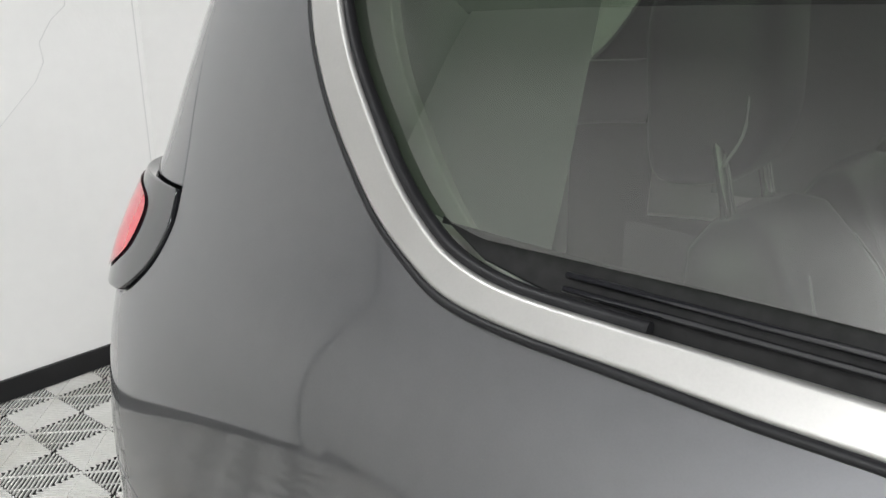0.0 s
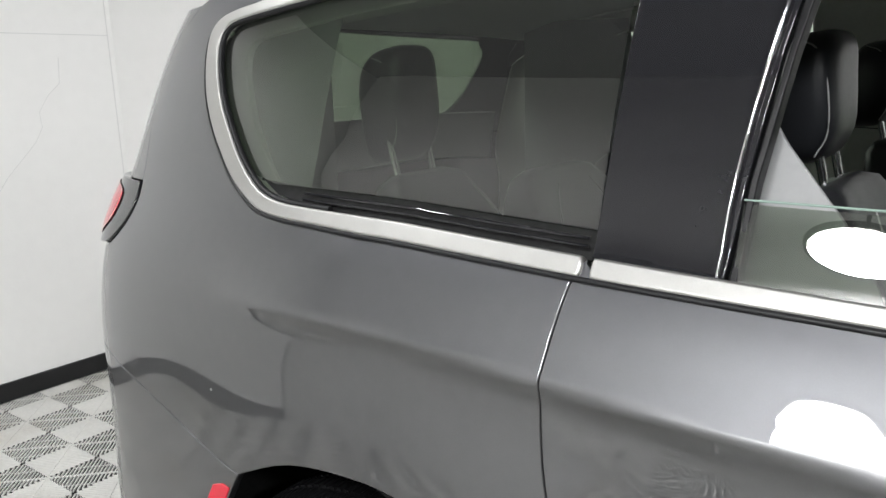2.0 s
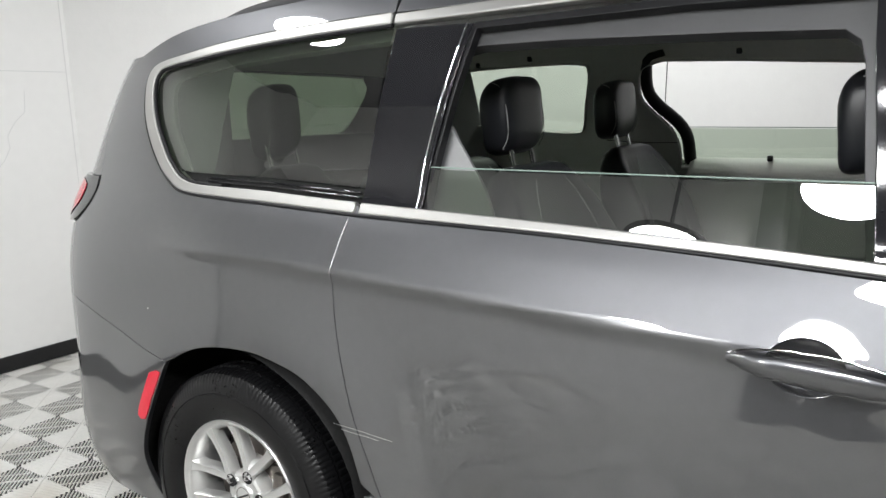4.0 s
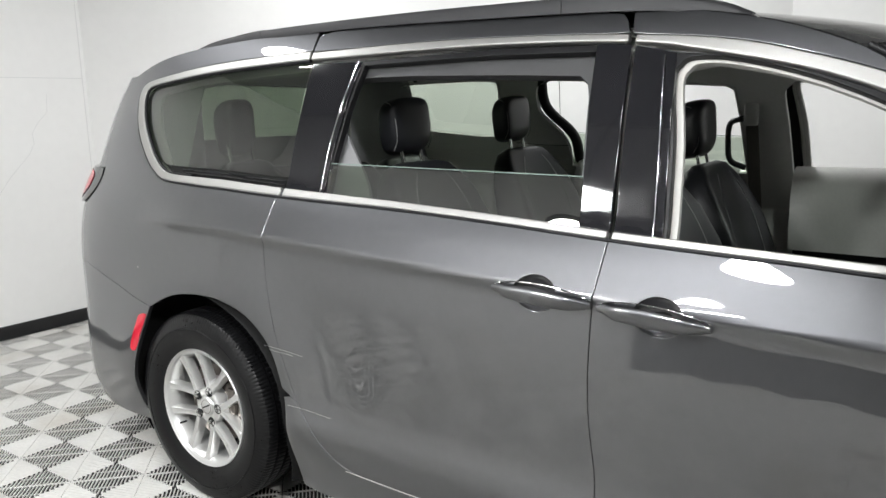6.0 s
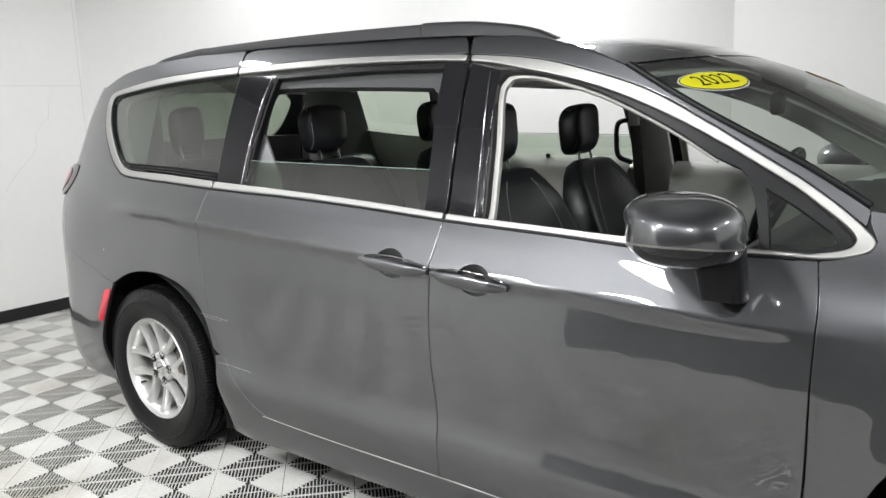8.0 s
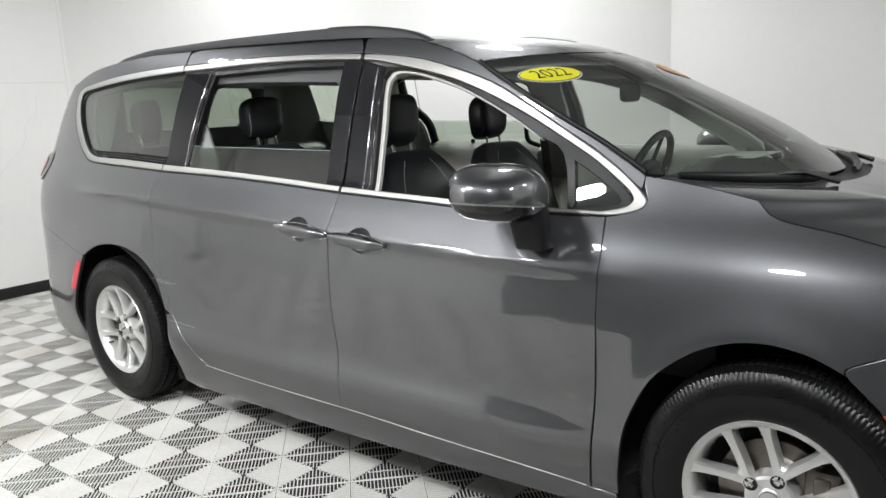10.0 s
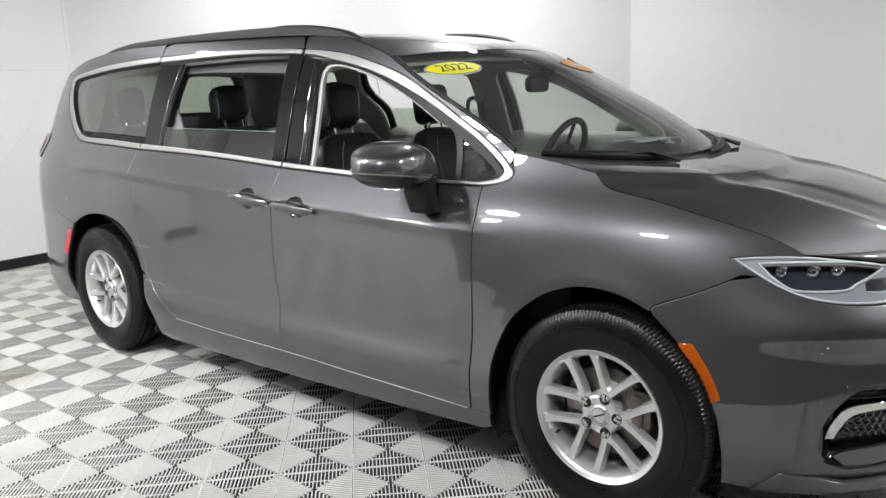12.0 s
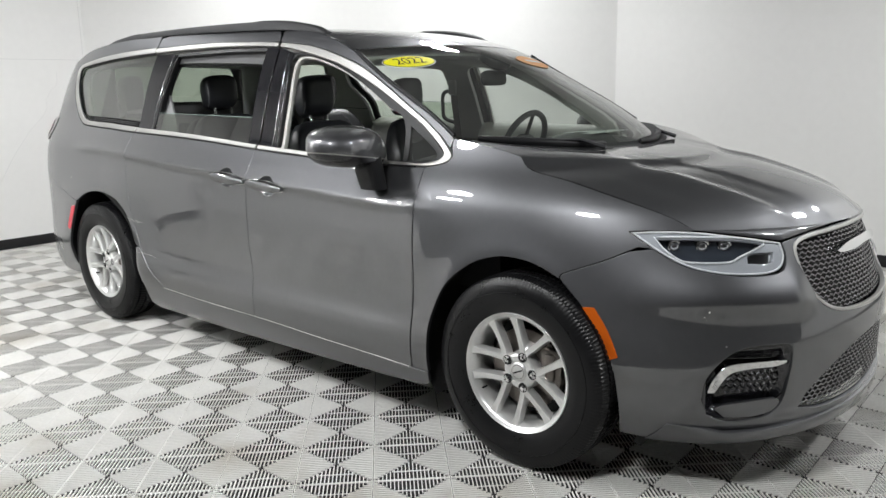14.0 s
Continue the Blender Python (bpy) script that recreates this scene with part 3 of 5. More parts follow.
def flank(mirror):
    """All painted panels, glass and trim of one side."""
    side = dict(mirror=mirror)
    # quarter panel, with the opening for the glass left by the bright trim
    hatch = path([(-2.10, 1.600), (-2.19, 1.515), (-2.195, 1.44), (-2.14, 1.33), (-2.083, 1.234)])
    lamp = path([(-2.083, 1.234), (-2.058, 1.188), (-2.083, 1.137), (-2.19, 1.090), (-2.42, 1.070)])
    edge = [(-2.45, 1.0), (-2.45, .872)]
    roofline = [(x, roof_edge(x)) for x in np.arange(-2.05, -1.13, .06)]
    quarter = L(GAP_R[:29]) + [(-1.035, .53)] + L(ARCH_R[12:]) + L(BUMP_R[1:]) + edge[::-1] + L(lamp[::-1]) + L(hatch[::-1])[1:] + roofline + [(-1.128, roof_edge(-1.128)), (-1.128, 1.637)] + L(REAR_OUT[::-1])[1:] + [(x, low(x)) for x in (-1.5, -1.4, -1.3, -1.2, -1.135)]
    panel("quarter_panel", quarter, PAINT, van, skin, step=.03 if mirror else .0145, **side)
    # sliding door
    door = L(GAP_R[::-1]) + [(x, low(x)) for x in np.arange(-1.1, .02, .08)] + [(.022, low(.022))] + L(GAP_B[::-1]) + [(x, SILL(x)) for x in np.arange(-.03, -.74, -.1)]
    slider = panel("sliding_door", door, PAINT, van, skin, step=.03 if mirror else .0145, holes=[bowl(*BOWLS[0])], **side)
    up = [(-1.125, 1.637), (-1.12, 1.69)] + [(x, roof_edge(x) - .006) for x in np.arange(-1.05, -.06, .08)] + [(-.045, 1.672), (-.03, 1.655), (-.015, 1.62)] + [(x, arc_out(x)) for x in np.arange(-.1, -1.1, -.1)]
    panel("door_header", up, PAINT, slider, skin, **side)
    # front door and fender
    door = L(GAP_B) + [(x, low(x)) for x in np.arange(.1, 1.06, .08)] + L(GAP_F) + [(x, SILL(x)) for x in np.arange(1.0, .04, -.1)]
    front = panel("front_door", door, PAINT, van, skin, step=.03 if mirror else .0145, holes=[bowl(*BOWLS[1])], **side)
    fender = L(GAP_F[::-1]) + [(1.12, 1.092), (1.175, 1.107), (1.190, 1.13), (1.172, 1.17), (1.172, 1.196), (1.26, 1.186), (1.40, 1.162)] + L(HOOD_SEAM) + L(LAMP_TOP[:9][::-1]) + L(LAMP_LOW[-4:-1])[::-1] + L(BUMP_F[::-1]) + L(ARCH_F[::-1])[1:-3] + [(1.094, .281)]
    panel("fender", fender, PAINT, van, skin, step=.03 if mirror else .0145, **side)
    # the cant rail and pillar between window trim and roof and windscreen
    rail = [(-.008, 1.618)] + [(x, arc_out(x)) for x in np.arange(.05, 1.13, .05)] + [(1.165, 1.158), (1.172, 1.19)] + L(PILLAR[::-1]) + [(x, roof_edge(x)) for x in np.arange(.45, .02, -.06)] + [(-.02, roof_edge(-.02) - .01)]
    panel("windscreen_pillar", rail, PAINT, van, skin, **side)
    # rocker below the doors
    rocker = [(-1.035, .53)] + L(GAP_R[28:]) + [(x, SILL(x)) for x in np.arange(-.70, 1.0, .1)] + [(1.04, .279), (1.09, .279)] + [(1.088, .225), (1.06, .205), (.9, .196), (.4, .180), (-.3, .165), (-1.0, .158), (-1.07, .18)] + L(ARCH_R[1:12])
    panel("rocker_panel", rocker, PAINT, van, skin, **side)
    # bright trim
    trim = L(REAR_OUT) + L(REAR_IN[::-1]) + [(x, top(x)) for x in (-1.5, -1.4, -1.3, -1.2, -1.131)] + [(x, low(x)) for x in (-1.131, -1.2, -1.3, -1.4, -1.5)]
    panel("window_trim", trim, CHROME, van, skin, step=.02, off=.006, flange=.012, round_edge=.0055, gap=.006, label="satin bright window trim", **side)
    xs = list(np.arange(-1.12, .016, .07)) + [.018]
    panel("belt_trim", [(x, low(x)) for x in xs] + [(x, top(x)) for x in xs[::-1]], CHROME, slider, skin, step=.02, off=.006, flange=.012, round_edge=.0055, gap=.006, **side)
    xs = list(np.arange(-1.122, -.012, .07)) + [-.012]
    panel("upper_trim", [(x, arc_in(x)) for x in xs] + [(x, arc_out(x)) for x in xs[::-1]], CHROME, slider, skin, step=.02, off=.006, flange=.012, round_edge=.0055, gap=.006, **side)
    xs = list(np.arange(.027, 1.04, .07))
    ring = [(x, low(x)) for x in xs] + [p for p in ARC_OUT[::-1] if p[0] > .01] + [(.003, arc_out(.003)), (.003, arc_in(.003))] + [p for p in ARC_IN if p[0] > .01] + [(x, top(x)) for x in xs[::-1]]
    panel("window_trim", ring, CHROME, front, skin, step=.02, off=.006, flange=.012, round_edge=.0055, gap=.006, **side)
    # black tube for the thin seam line and the dark reflected band below it
    seal = bmesh.new()
    pts = [Vector(skin(*p)) + Vector((0, -.0015, 0)) for p in TRIM_EDGE if p[0] < 1.05]
    tube(seal, [Vector((p.x, -p.y, p.z)) for p in pts] if mirror else pts, .0042, 8)
    part("trim_shade_line", seal, BLACK_TRIM, van, "thin black line under the bright trim, with its shaded band drawn in", smooth=60)
    # bright tube in place of the highlight on the painted sill
    highlight_line = bmesh.new()
    pts = [Vector(skin(x, SILL(x) + .004)) + Vector((0, -.001, 0)) for x in np.arange(-.82, 1.04, .05)]
    tube(highlight_line, [Vector((p.x, -p.y, p.z)) for p in pts] if mirror else pts, .0016, 6)
    part("sill_highlight", highlight_line, CHROME, van, "thin bright tube standing in for the highlight along the sill", smooth=60)
    # black pillars
    front_edge = -.11 if mirror else 0.0
    c_pillar = [(-1.125, top(-1.125)), (-.955 + front_edge, top(-.955)), (-.945 + front_edge, 1.30), (-.925 + front_edge, 1.45), (-.90 + front_edge, 1.595), (-1.115, 1.600), (-1.12, 1.4)]
    panel("pillar_cover", c_pillar, PILLAR_BLACK, slider, skin, off=-.006, gap=.001, label="gloss black pillar cover", **side)
    b1 = [(-.066, top(-.066)), (.016, top(.016)), (.008, 1.36), (-.006, 1.592), (-.100, 1.600), (-.092, 1.47), (-.078, 1.33)]
    panel("pillar_cover", b1, PILLAR_BLACK, slider, skin, off=-.004, gap=.002, label="gloss black pillar cover", **side)
    b2 = [(.028, top(.028)), (.150, top(.15)), (.135, 1.35), (.115, 1.565), (.006, 1.590), (.018, 1.36)]
    panel("pillar_cover", b2, PILLAR_BLACK, front, skin, off=-.004, gap=.002, label="gloss black pillar cover", **side)
    # glass
    g = [(-1.128, top(-1.128) + .034), (-1.128, 1.604)] + [p for p in L(REAR_IN[::-1])[1:] if p[1] > 1.266] + [(x, top(x) + .034) for x in (-1.66, -1.5, -1.3)]
    panel("quarter_window", g, GLASS_LEFT if mirror else GLASS_DARK, van, skin, off=-.012, flange=0, gap=.0, label="dark privacy glass", **side)
    return slider, front


SLIDER, FRONT = flank(False)
SLIDER_L, FRONT_L = flank(True)

# Bumpers, one sheet round each end.
MID = CF + LF
GRILLE = path([(MID, .885), (2.70, .882), (2.55, .875), (2.47, .862), (2.438, .835), (2.437, .771), (2.468, .70), (2.53, .652), (2.62, .630), (2.75, .62), (MID, .615)])
FOG = path([(1.968, .366), (1.985, .44), (2.052, .510), (2.124, .542), (2.22, .55), (2.313, .545), (2.325, .50), (2.315, .44), (2.29, .36), (2.237, .313), (2.15, .296), (2.057, .294), (1.99, .315)])
LOWER = path([(2.371, .325), (2.42, .38), (2.567, .455), (2.72, .50), (MID, .515)]) + path([(MID, .30), (2.7, .30), (2.5, .305), (2.371, .325)])


upper_edge = [(MID, .90), (2.70, .897), (2.55, .889), (2.45, .876), (2.391, .867)]
half = upper_edge + L(LAMP_LOW[1:-3]) + L(BUMP_F[::-1])[1:] + L(ARCH_F_FRONT) + [(1.80, .197), (2.0, .195), (2.25, .205), (2.5, .215), (MID, .215)]
# cut the middle open so that the sheet runs on to the left side
left = [(2 * MID - u, z) for u, z in half[::-1]]
bumper_outline = half[1:-1] + [(MID, .215)] + left[1:-1] + [(MID, .90)]
flip = lambda poly: [(2 * MID - u, z) for u, z in poly]
grille_hole = GRILLE + [(2 * MID - u, z) for u, z in GRILLE[::-1][1:-1]]
lower_hole = L(LOWER[:17]) + flip(L(LOWER[:16])[::-1]) + flip(L(LOWER[18:])[::-1]) + L(LOWER[17:-1])


def bumper_shoulder(u, z):
    """The bumper swells to a shoulder below the headlights."""
    u = min(u, 2 * MID - u)
    return .034 * math.exp(-((z - .69) / (.085 if z > .69 else .05)) ** 2) * ease((u - 1.60) / .6) * ease((2.50 - u) / .14)


bumper = panel("front_bumper", bumper_outline, PAINT, van, skin, holes=[grille_hole, FOG, flip(FOG), lower_hole], step=.024, label="dark grey painted bumper", bulge=bumper_shoulder)
half = L(BUMP_R) + [(-2.8, .866), (-3.15, .866)]
mid_r = 2 * (CR - LR)
low_r = [(-1.72, .24), (-1.9, .232), (-2.2, .23), (-3.15, .23)]
rear = L(ARCH_R_REAR[::-1]) + half[1:] + [(mid_r - u, z) for u, z in half[::-1][1:]] + [(mid_r - u, z) for u, z in ARCH_R_REAR[1:]] + [(mid_r - u, z) for u, z in low_r[1:]] + low_r[::-1][1:]
panel("rear_bumper", rear, PAINT, van, skin, label="dark grey painted bumper")
half = [(-2.10, 1.600), (-2.19, 1.515), (-2.195, 1.44), (-2.14, 1.33), (-2.083, 1.234), (-2.42, 1.23), (-2.47, 1.0), (-2.47, .88), (-3.15, .88)]
hatch = half + [(mid_r - u, z) for u, z in half[::-1][1:]]


def on_tail(y, z):
    """The u at which the tail stands y to the right of the middle."""
    lo, hi = CR - LR, CR
    for _ in range(40):
        mid = (lo + hi) / 2
        lo, hi = (mid, hi) if -skin(mid, z)[1] < y else (lo, mid)
    return (lo + hi) / 2


rear_glass = [(on_tail(y, z), z) for y, z in path([(0.0, 1.205), (.40, 1.215), (.53, 1.26), (.62, 1.35), (.645, 1.48), (.62, 1.545), (.54, 1.57), (0.0, 1.585)])]
rear_glass = rear_glass + [(mid_r - u, z) for u, z in rear_glass[::-1][1:-1]]
gate = panel("tailgate", hatch, PAINT, van, skin, holes=[rear_glass])
panel("rear_window", rear_glass, GLASS_DARK, gate, skin, off=-.004, flange=0, gap=0, label="dark rear window glass")
panel("tailgate_lining", [(-2.30, .40), (-2.30, 1.16), (mid_r + 2.30, 1.16), (mid_r + 2.30, .40)], DARK, gate, skin, off=-.05, flange=0, gap=0, step=.08)

panel("tailgate_trim", [(-2.30, 1.165), (-2.26, 1.33), (mid_r + 2.26, 1.33), (mid_r + 2.30, 1.165)], CORNER_GREY, gate, skin, off=-.06, flange=.01, gap=0, step=.08, label="grey plastic tailgate trim")
# thick padded trim on the rear pillars
for s in (-1, 1):
    bm = bmesh.new()
    rings = []
    for z in np.linspace(1.0, 1.60, 9):
        a, b = -skin(-1.74, z)[1] - .075, -skin(-2.02, z)[1] - .075
        rings.append([(x, s * y, z) for x, y in ((-1.74, a), (-1.80, min(a, .63)), (-1.88, min(a, .565)), (-1.93, min(b, .550)), (-2.08, min(b, .555)), (-2.08, b))])
    loft(bm, rings)
    bmesh.ops.recalc_face_normals(bm, faces=bm.faces)
    part("pillar_trim", bm, CORNER_GREY, van, "grey padded rear pillar trim", smooth=50)

# Roof, windscreen and bonnet.
CROWN = curve([(-2.1, .025), (-1.0, .004), (-.3, .002), (.2, .012), (.52, .032)])


def edge_of_roof(x):
    return Vector(skin(x, roof_edge(x)))


def roof(x, w):
    e = edge_of_roof(min(x, .52))
    bow = 1 - w * w
    return (x + .14 * bow * ease((x + .6) / 1.1) - .10 * bow * ease((-1.5 - x) / .6), -e.y * w, e.z + CROWN(x) * (1 - abs(w) ** 2.2))


pillar_line = [Vector(skin(*p)) for p in PILLAR]


def screen(v, w):
    """The windscreen: v from 0 at the roof to 1 at the bonnet, w from -1 (right) to 1."""
    k = v * (len(pillar_line) - 1)
    i = min(max(int(k), 0), len(pillar_line) - 2)
    e = pillar_line[i].lerp(pillar_line[i + 1], k - i)
    bow = 1 - w * w
    return (e.x + (.14 + .24 * v) * bow, -e.y * w, e.z + (.032 + .034 * math.sin(math.pi * v) - .09 * v) * (1 - abs(w) ** 2.2))


seam = [Vector(skin(*p)) for p in [(1.172, 1.196), (1.26, 1.186), (1.40, 1.162)] + HOOD_SEAM]
RISE = curve([(0, -.062), (.3, -.012), (.7, .008), (1, -.005)])
REACH = curve([(0, .36), (.5, .35), (.8, .34), (1, .335)])


def bonnet(p, w):
    """p from 0 at the windscreen to 1 at the front edge, w from -1 (right) to 1."""
    k = p * (len(seam) - 1)
    i = min(max(int(k), 0), len(seam) - 2)
    e = seam[i].lerp(seam[i + 1], k - i)
    ridge = .012 * ease((abs(w) - .48) / .10) * ease((.80 - abs(w)) / .22) * ease(p * 3) + .006 * ease((.34 - abs(w)) / .08) * ease(p * 3)
    return (e.x + REACH(p) * (1 - w * w), -e.y * w, e.z + RISE(p) * (1 - abs(w) ** 2.4) + ridge * ease((1 - p) * 6))


ws = list(np.linspace(-1, 1, 41))
sheet("roof", lambda a, b: roof(a, b), list(np.linspace(-2.1, .52, 60)), ws, PAINT, van)
sheet("windscreen", lambda a, b: screen(a, b), list(np.linspace(0.02, .98, 24)), ws, GLASS_CLEAR, van, "lightly tinted windscreen glass")
sheet("bonnet", lambda a, b: bonnet(a, b), list(np.linspace(.045, 1, 62)), list(np.linspace(-1, 1, 81)), PAINT, van)


def nose_line(u):
    """Height of the lower edge of the bonnet over the headlights and the grille."""
    return float(np.interp(u, [1.85, 1.95, 2.077, 2.216, 2.391, 2.45, 2.55, 2.70, MID], [.905, .910, .908, .893, .867, .876, .889, .897, .900])) + .005


def nose(a, w):
    """The rolled front of the bonnet, from its edge (a = 0) down to the headlights and the grille."""
    e = Vector(bonnet(1.0, w))
    side = -1 if w < 0 else 1
    lo, hi = 1.6, MID
    for _ in range(30):
        mid = (lo + hi) / 2
        lo, hi = (mid, hi) if -skin(mid, nose_line(mid))[1] > abs(e.y) else (lo, mid)
    q = Vector(skin(lo, nose_line(lo)))
    q = Vector((q.x, side * abs(q.y), q.z))
    p = e.lerp(q, a)
    return p + Vector((.010, 0, .006)) * (4 * a * (1 - a)) * min(1.0, (e - q).length / .05)


sheet("bonnet_nose", nose, list(np.linspace(0, 1, 7)), list(np.linspace(-.99, .99, 61)), PAINT, van)
for s in (-1, 1):
    bm = bmesh.new()
    tube(bm, [Vector(screen(v, s * .995)) + Vector((.004, 0, .004)) for v in np.linspace(0.02, .98, 30)], .0085, 8)
    part("windscreen_moulding", bm, BLACK_TRIM, van, smooth=60)
# dark inner shell that closes the joints; its black stands in for their shade
# ---- the van: under its skin ----
sheet("cowl_panel", lambda a, b: bonnet(a, b), list(np.linspace(0, .055, 5)), list(np.linspace(-.97, .97, 41)), BLACK_PLASTIC, van, "black plastic cowl below the windscreen")
for mirror in (False, True):
    # black backing sheet, so that the panel gaps look shaded
    shell = [(-2.45, 1.14), (-1.75, 1.18)] + [(x, low(x) - .004) for x in np.arange(-1.6, 1.0, .2)] + [(1.07, 1.078), (1.45, 1.075), (1.75, 1.02), (1.85, .92), (1.75, .82), (1.54, .77)] + list(ARCH_F[::-1])[3:] + [(1.05, .21), (-1.05, .19)] + list(ARCH_R) + [(-1.75, .75), (-2.45, .83)]
    panel("gap_shade_shell", shell, DARK, van, skin, off=-.03, flange=0, gap=.012, step=.08, mirror=mirror)
bm = bmesh.new()
loft(bm, [[(x, y * s, z) for x, y in ((-2.45, .55), (-2.45, -.55), (-1.1, -.8), (1.1, -.8), (1.2, -.55), (2.25, -.5), (2.25, .5), (1.2, .55), (1.1, .8), (-1.1, .8))] for z, s in ((.20, .95), (.26, 1.0))])
part("underbody", bm, DARK, van)
for cx in (-1.552, 1.562):
    for side in (-1, 1):
        bm = bmesh.new()
        angles = np.linspace(radians(-25), radians(205), 30)
        rows = [[bm.verts.new((cx + r * math.cos(a), side * y, .36 + r * math.sin(a))) for a in angles] for y, r in ((.942, .45), (.84, .475), (.62, .475), (.60, .10))]
        for v in rows[0] + rows[1]:
            lo, hi = (1.0, 2.9) if cx > 0 else (-3.1, -.5)
            for _ in range(30):
                mid = (lo + hi) / 2
                lo, hi = (mid, hi) if skin(mid, max(v.co.z, .2))[0] < v.co.x else (lo, mid)
            v.co.y = side * min(abs(v.co.y), abs(skin(lo, max(v.co.z, .2))[1]) - .018)
        for a, b in zip(rows, rows[1:]):
            for i in range(len(angles) - 1):
                bm.faces.new((a[i], a[i + 1], b[i + 1], b[i]))
        part("wheel_liner", bm, DARK, van, smooth=180)


def wheel(x, side):
    """A tyre on a ten-spoke alloy rim; its outer side looks along -y before it is turned."""
    w = empty("wheel", van)
    # tyre with grooves and shoulder blocks
    prof = [(.218, -.085), (.227, -.099), (.248, -.110), (.272, -.1145), (.300, -.116), (.325, -.112), (.345, -.104), (.3565, -.096), (.3625, -.084), (.3645, -.062), (.356, -.060), (.356, -.053), (.3655, -.051), (.366, -.018), (.357, -.016), (.357, -.008), (.366, -.006), (.366, .028), (.357, .030), (.357, .038), (.365, .040), (.363, .075), (.350, .10), (.30, .115), (.22, .09)]
    bm = bmesh.new()
    rows = lathe(bm, prof, 480)
    for r, row in enumerate(rows):
        if 5 <= r <= 8:
            for i, v in enumerate(row):
                if i % 3 == 0:
                    k = (1 - .003 / .36) if r >= 6 else (1 - .001 / .36)
                    v.co.x *= k
                    v.co.z *= k
        if r in (11, 12, 15, 16):
            for i, v in enumerate(row):
                if i % 4 == 0:
                    v.co.x *= .985
                    v.co.z *= .985
    part("tyre", bm, RUBBER, w, "black tyre with a grooved tread", smooth=22)
    bm = bmesh.new()
    for r, h in ((.258, -.1105), (.305, -.1165)):
        lathe(bm, [(r - .0015, h + .002), (r, h - .0012), (r + .0015, h + .002)], 96)
    part("sidewall_ring", bm, RUBBER, w, smooth=60)
    # barrel and lip
    bm = bmesh.new()
    lathe(bm, [(.219, -.099), (.225, -.103), (.2275, -.098), (.223, -.090), (.214, -.082), (.205, -.062), (.200, .0), (.205, .08), (.214, .085), (.199, .08), (.194, .0), (.197, -.066), (.206, -.086), (.212, -.096), (.219, -.099)], 96)
    part("rim", bm, ALLOY, w, "silver alloy ten-spoke rim", smooth=50)
    # ten spokes; they leave the hub in pairs beside each nut
    for k in range(5):
        mid = radians(109 + 72 * k)
        for s in (-1, 1):
            bm = bmesh.new()
            rings = []
            for t in np.linspace(0, 1, 13):
                r = .062 + t * .150
                a = mid + s * math.asin((.0395 + .075 * (r - .062)) / r)
                half_w = .0128 - .0040 * t + .003 * t * t + .008 * t ** 8
                y = -.080 - .012 * t + .007 * math.sin(math.pi * t)
                out = Vector((math.cos(a), 0, math.sin(a)))
                across = Vector((-math.sin(a), 0, math.cos(a)))
                c = out * r
                d = .036 - .006 * t
                rings.append([c + across * half_w * w + Vector((0, y + h, 0)) for w, h in ((1.30, d), (1.12, .014), (1.02, .005), (.84, .0), (.35, .0012), (-.35, .0012), (-.84, .0), (-1.02, .005), (-1.12, .014), (-1.30, d))])
            loft(bm, rings)
            part("spoke", bm, ALLOY, w, smooth=42)
        # web round the nut, where two spokes meet
        bm = bmesh.new()
        rings = []
        for r, span, y in ((.045, 26, -.0775), (.066, 18, -.0775), (.082, 12, -.0770), (.096, 12, -.0740), (.105, 12, -.064), (.110, 12, -.040)):
            rings.append([Vector((r * math.cos(a), y + h, r * math.sin(a))) for h in (0, .02) for a in (np.linspace(-1, 1, 7) if h == 0 else np.linspace(1, -1, 7)) * radians(span) + radians(73 + 72 * k)])
        loft(bm, rings)
        bmesh.ops.recalc_face_normals(bm, faces=bm.faces)
        part("spoke_web", bm, ALLOY, w, smooth=60)
    bm = bmesh.new()
    lathe(bm, [(.0, -.074), (.036, -.074), (.040, -.073), (.058, -.076), (.066, -.072), (.071, -.058), (.073, -.03), (.0, -.03)], 56)
    part("hub", bm, ALLOY, w, smooth=35)
    bm = bmesh.new()
    lathe(bm, [(.0, -.083), (.028, -.082), (.034, -.079), (.036, -.070)], 32)
    part("centre_cap", bm, ALLOY, w, "silver centre cap with a plain dark mark", smooth=60)
    bm = bmesh.new()
    lathe(bm, [(.0250, -.0822), (.0255, -.0830), (.0265, -.0830), (.0270, -.0818)], 40)
    part("cap_ring", bm, STEEL, w, smooth=60)
    bm = bmesh.new()
    box(bm, (.044, .003, .005), Matrix.Translation((0, -.0830, .001)) @ Matrix.Rotation(radians(-25), 4, "Y"), .001, 1)
    part("cap_mark", bm, DARK, w)
    for k in range(5):
        a = radians(73 + 72 * k)
        m = Matrix.Translation((.0605 * math.cos(a), -.0725, .0605 * math.sin(a)))
        # raised dark disc stands in for the shade of the nut's recess
        bm = bmesh.new()
        lathe(bm, [(.0185, .006), (.0185, -.0062), (.0175, -.0068), (.0155, -.0060), (.0, -.0056)], 20)
        bmesh.ops.transform(bm, matrix=m, verts=bm.verts)
        part("lug_recess_shade", bm, DARK, w, smooth=40)
        bm = bmesh.new()
        lathe(bm, [(.0, -.015), (.006, -.0145), (.0095, -.010), (.0102, -.002)], 6)
        bmesh.ops.transform(bm, matrix=m, verts=bm.verts)
        part("lug_nut", bm, BRIGHT, w, "chrome lug nut")
    bm = bmesh.new()
    lathe(bm, [(.07, -.030), (.150, -.026), (.152, -.015), (.152, .0), (.07, .0)], 64)
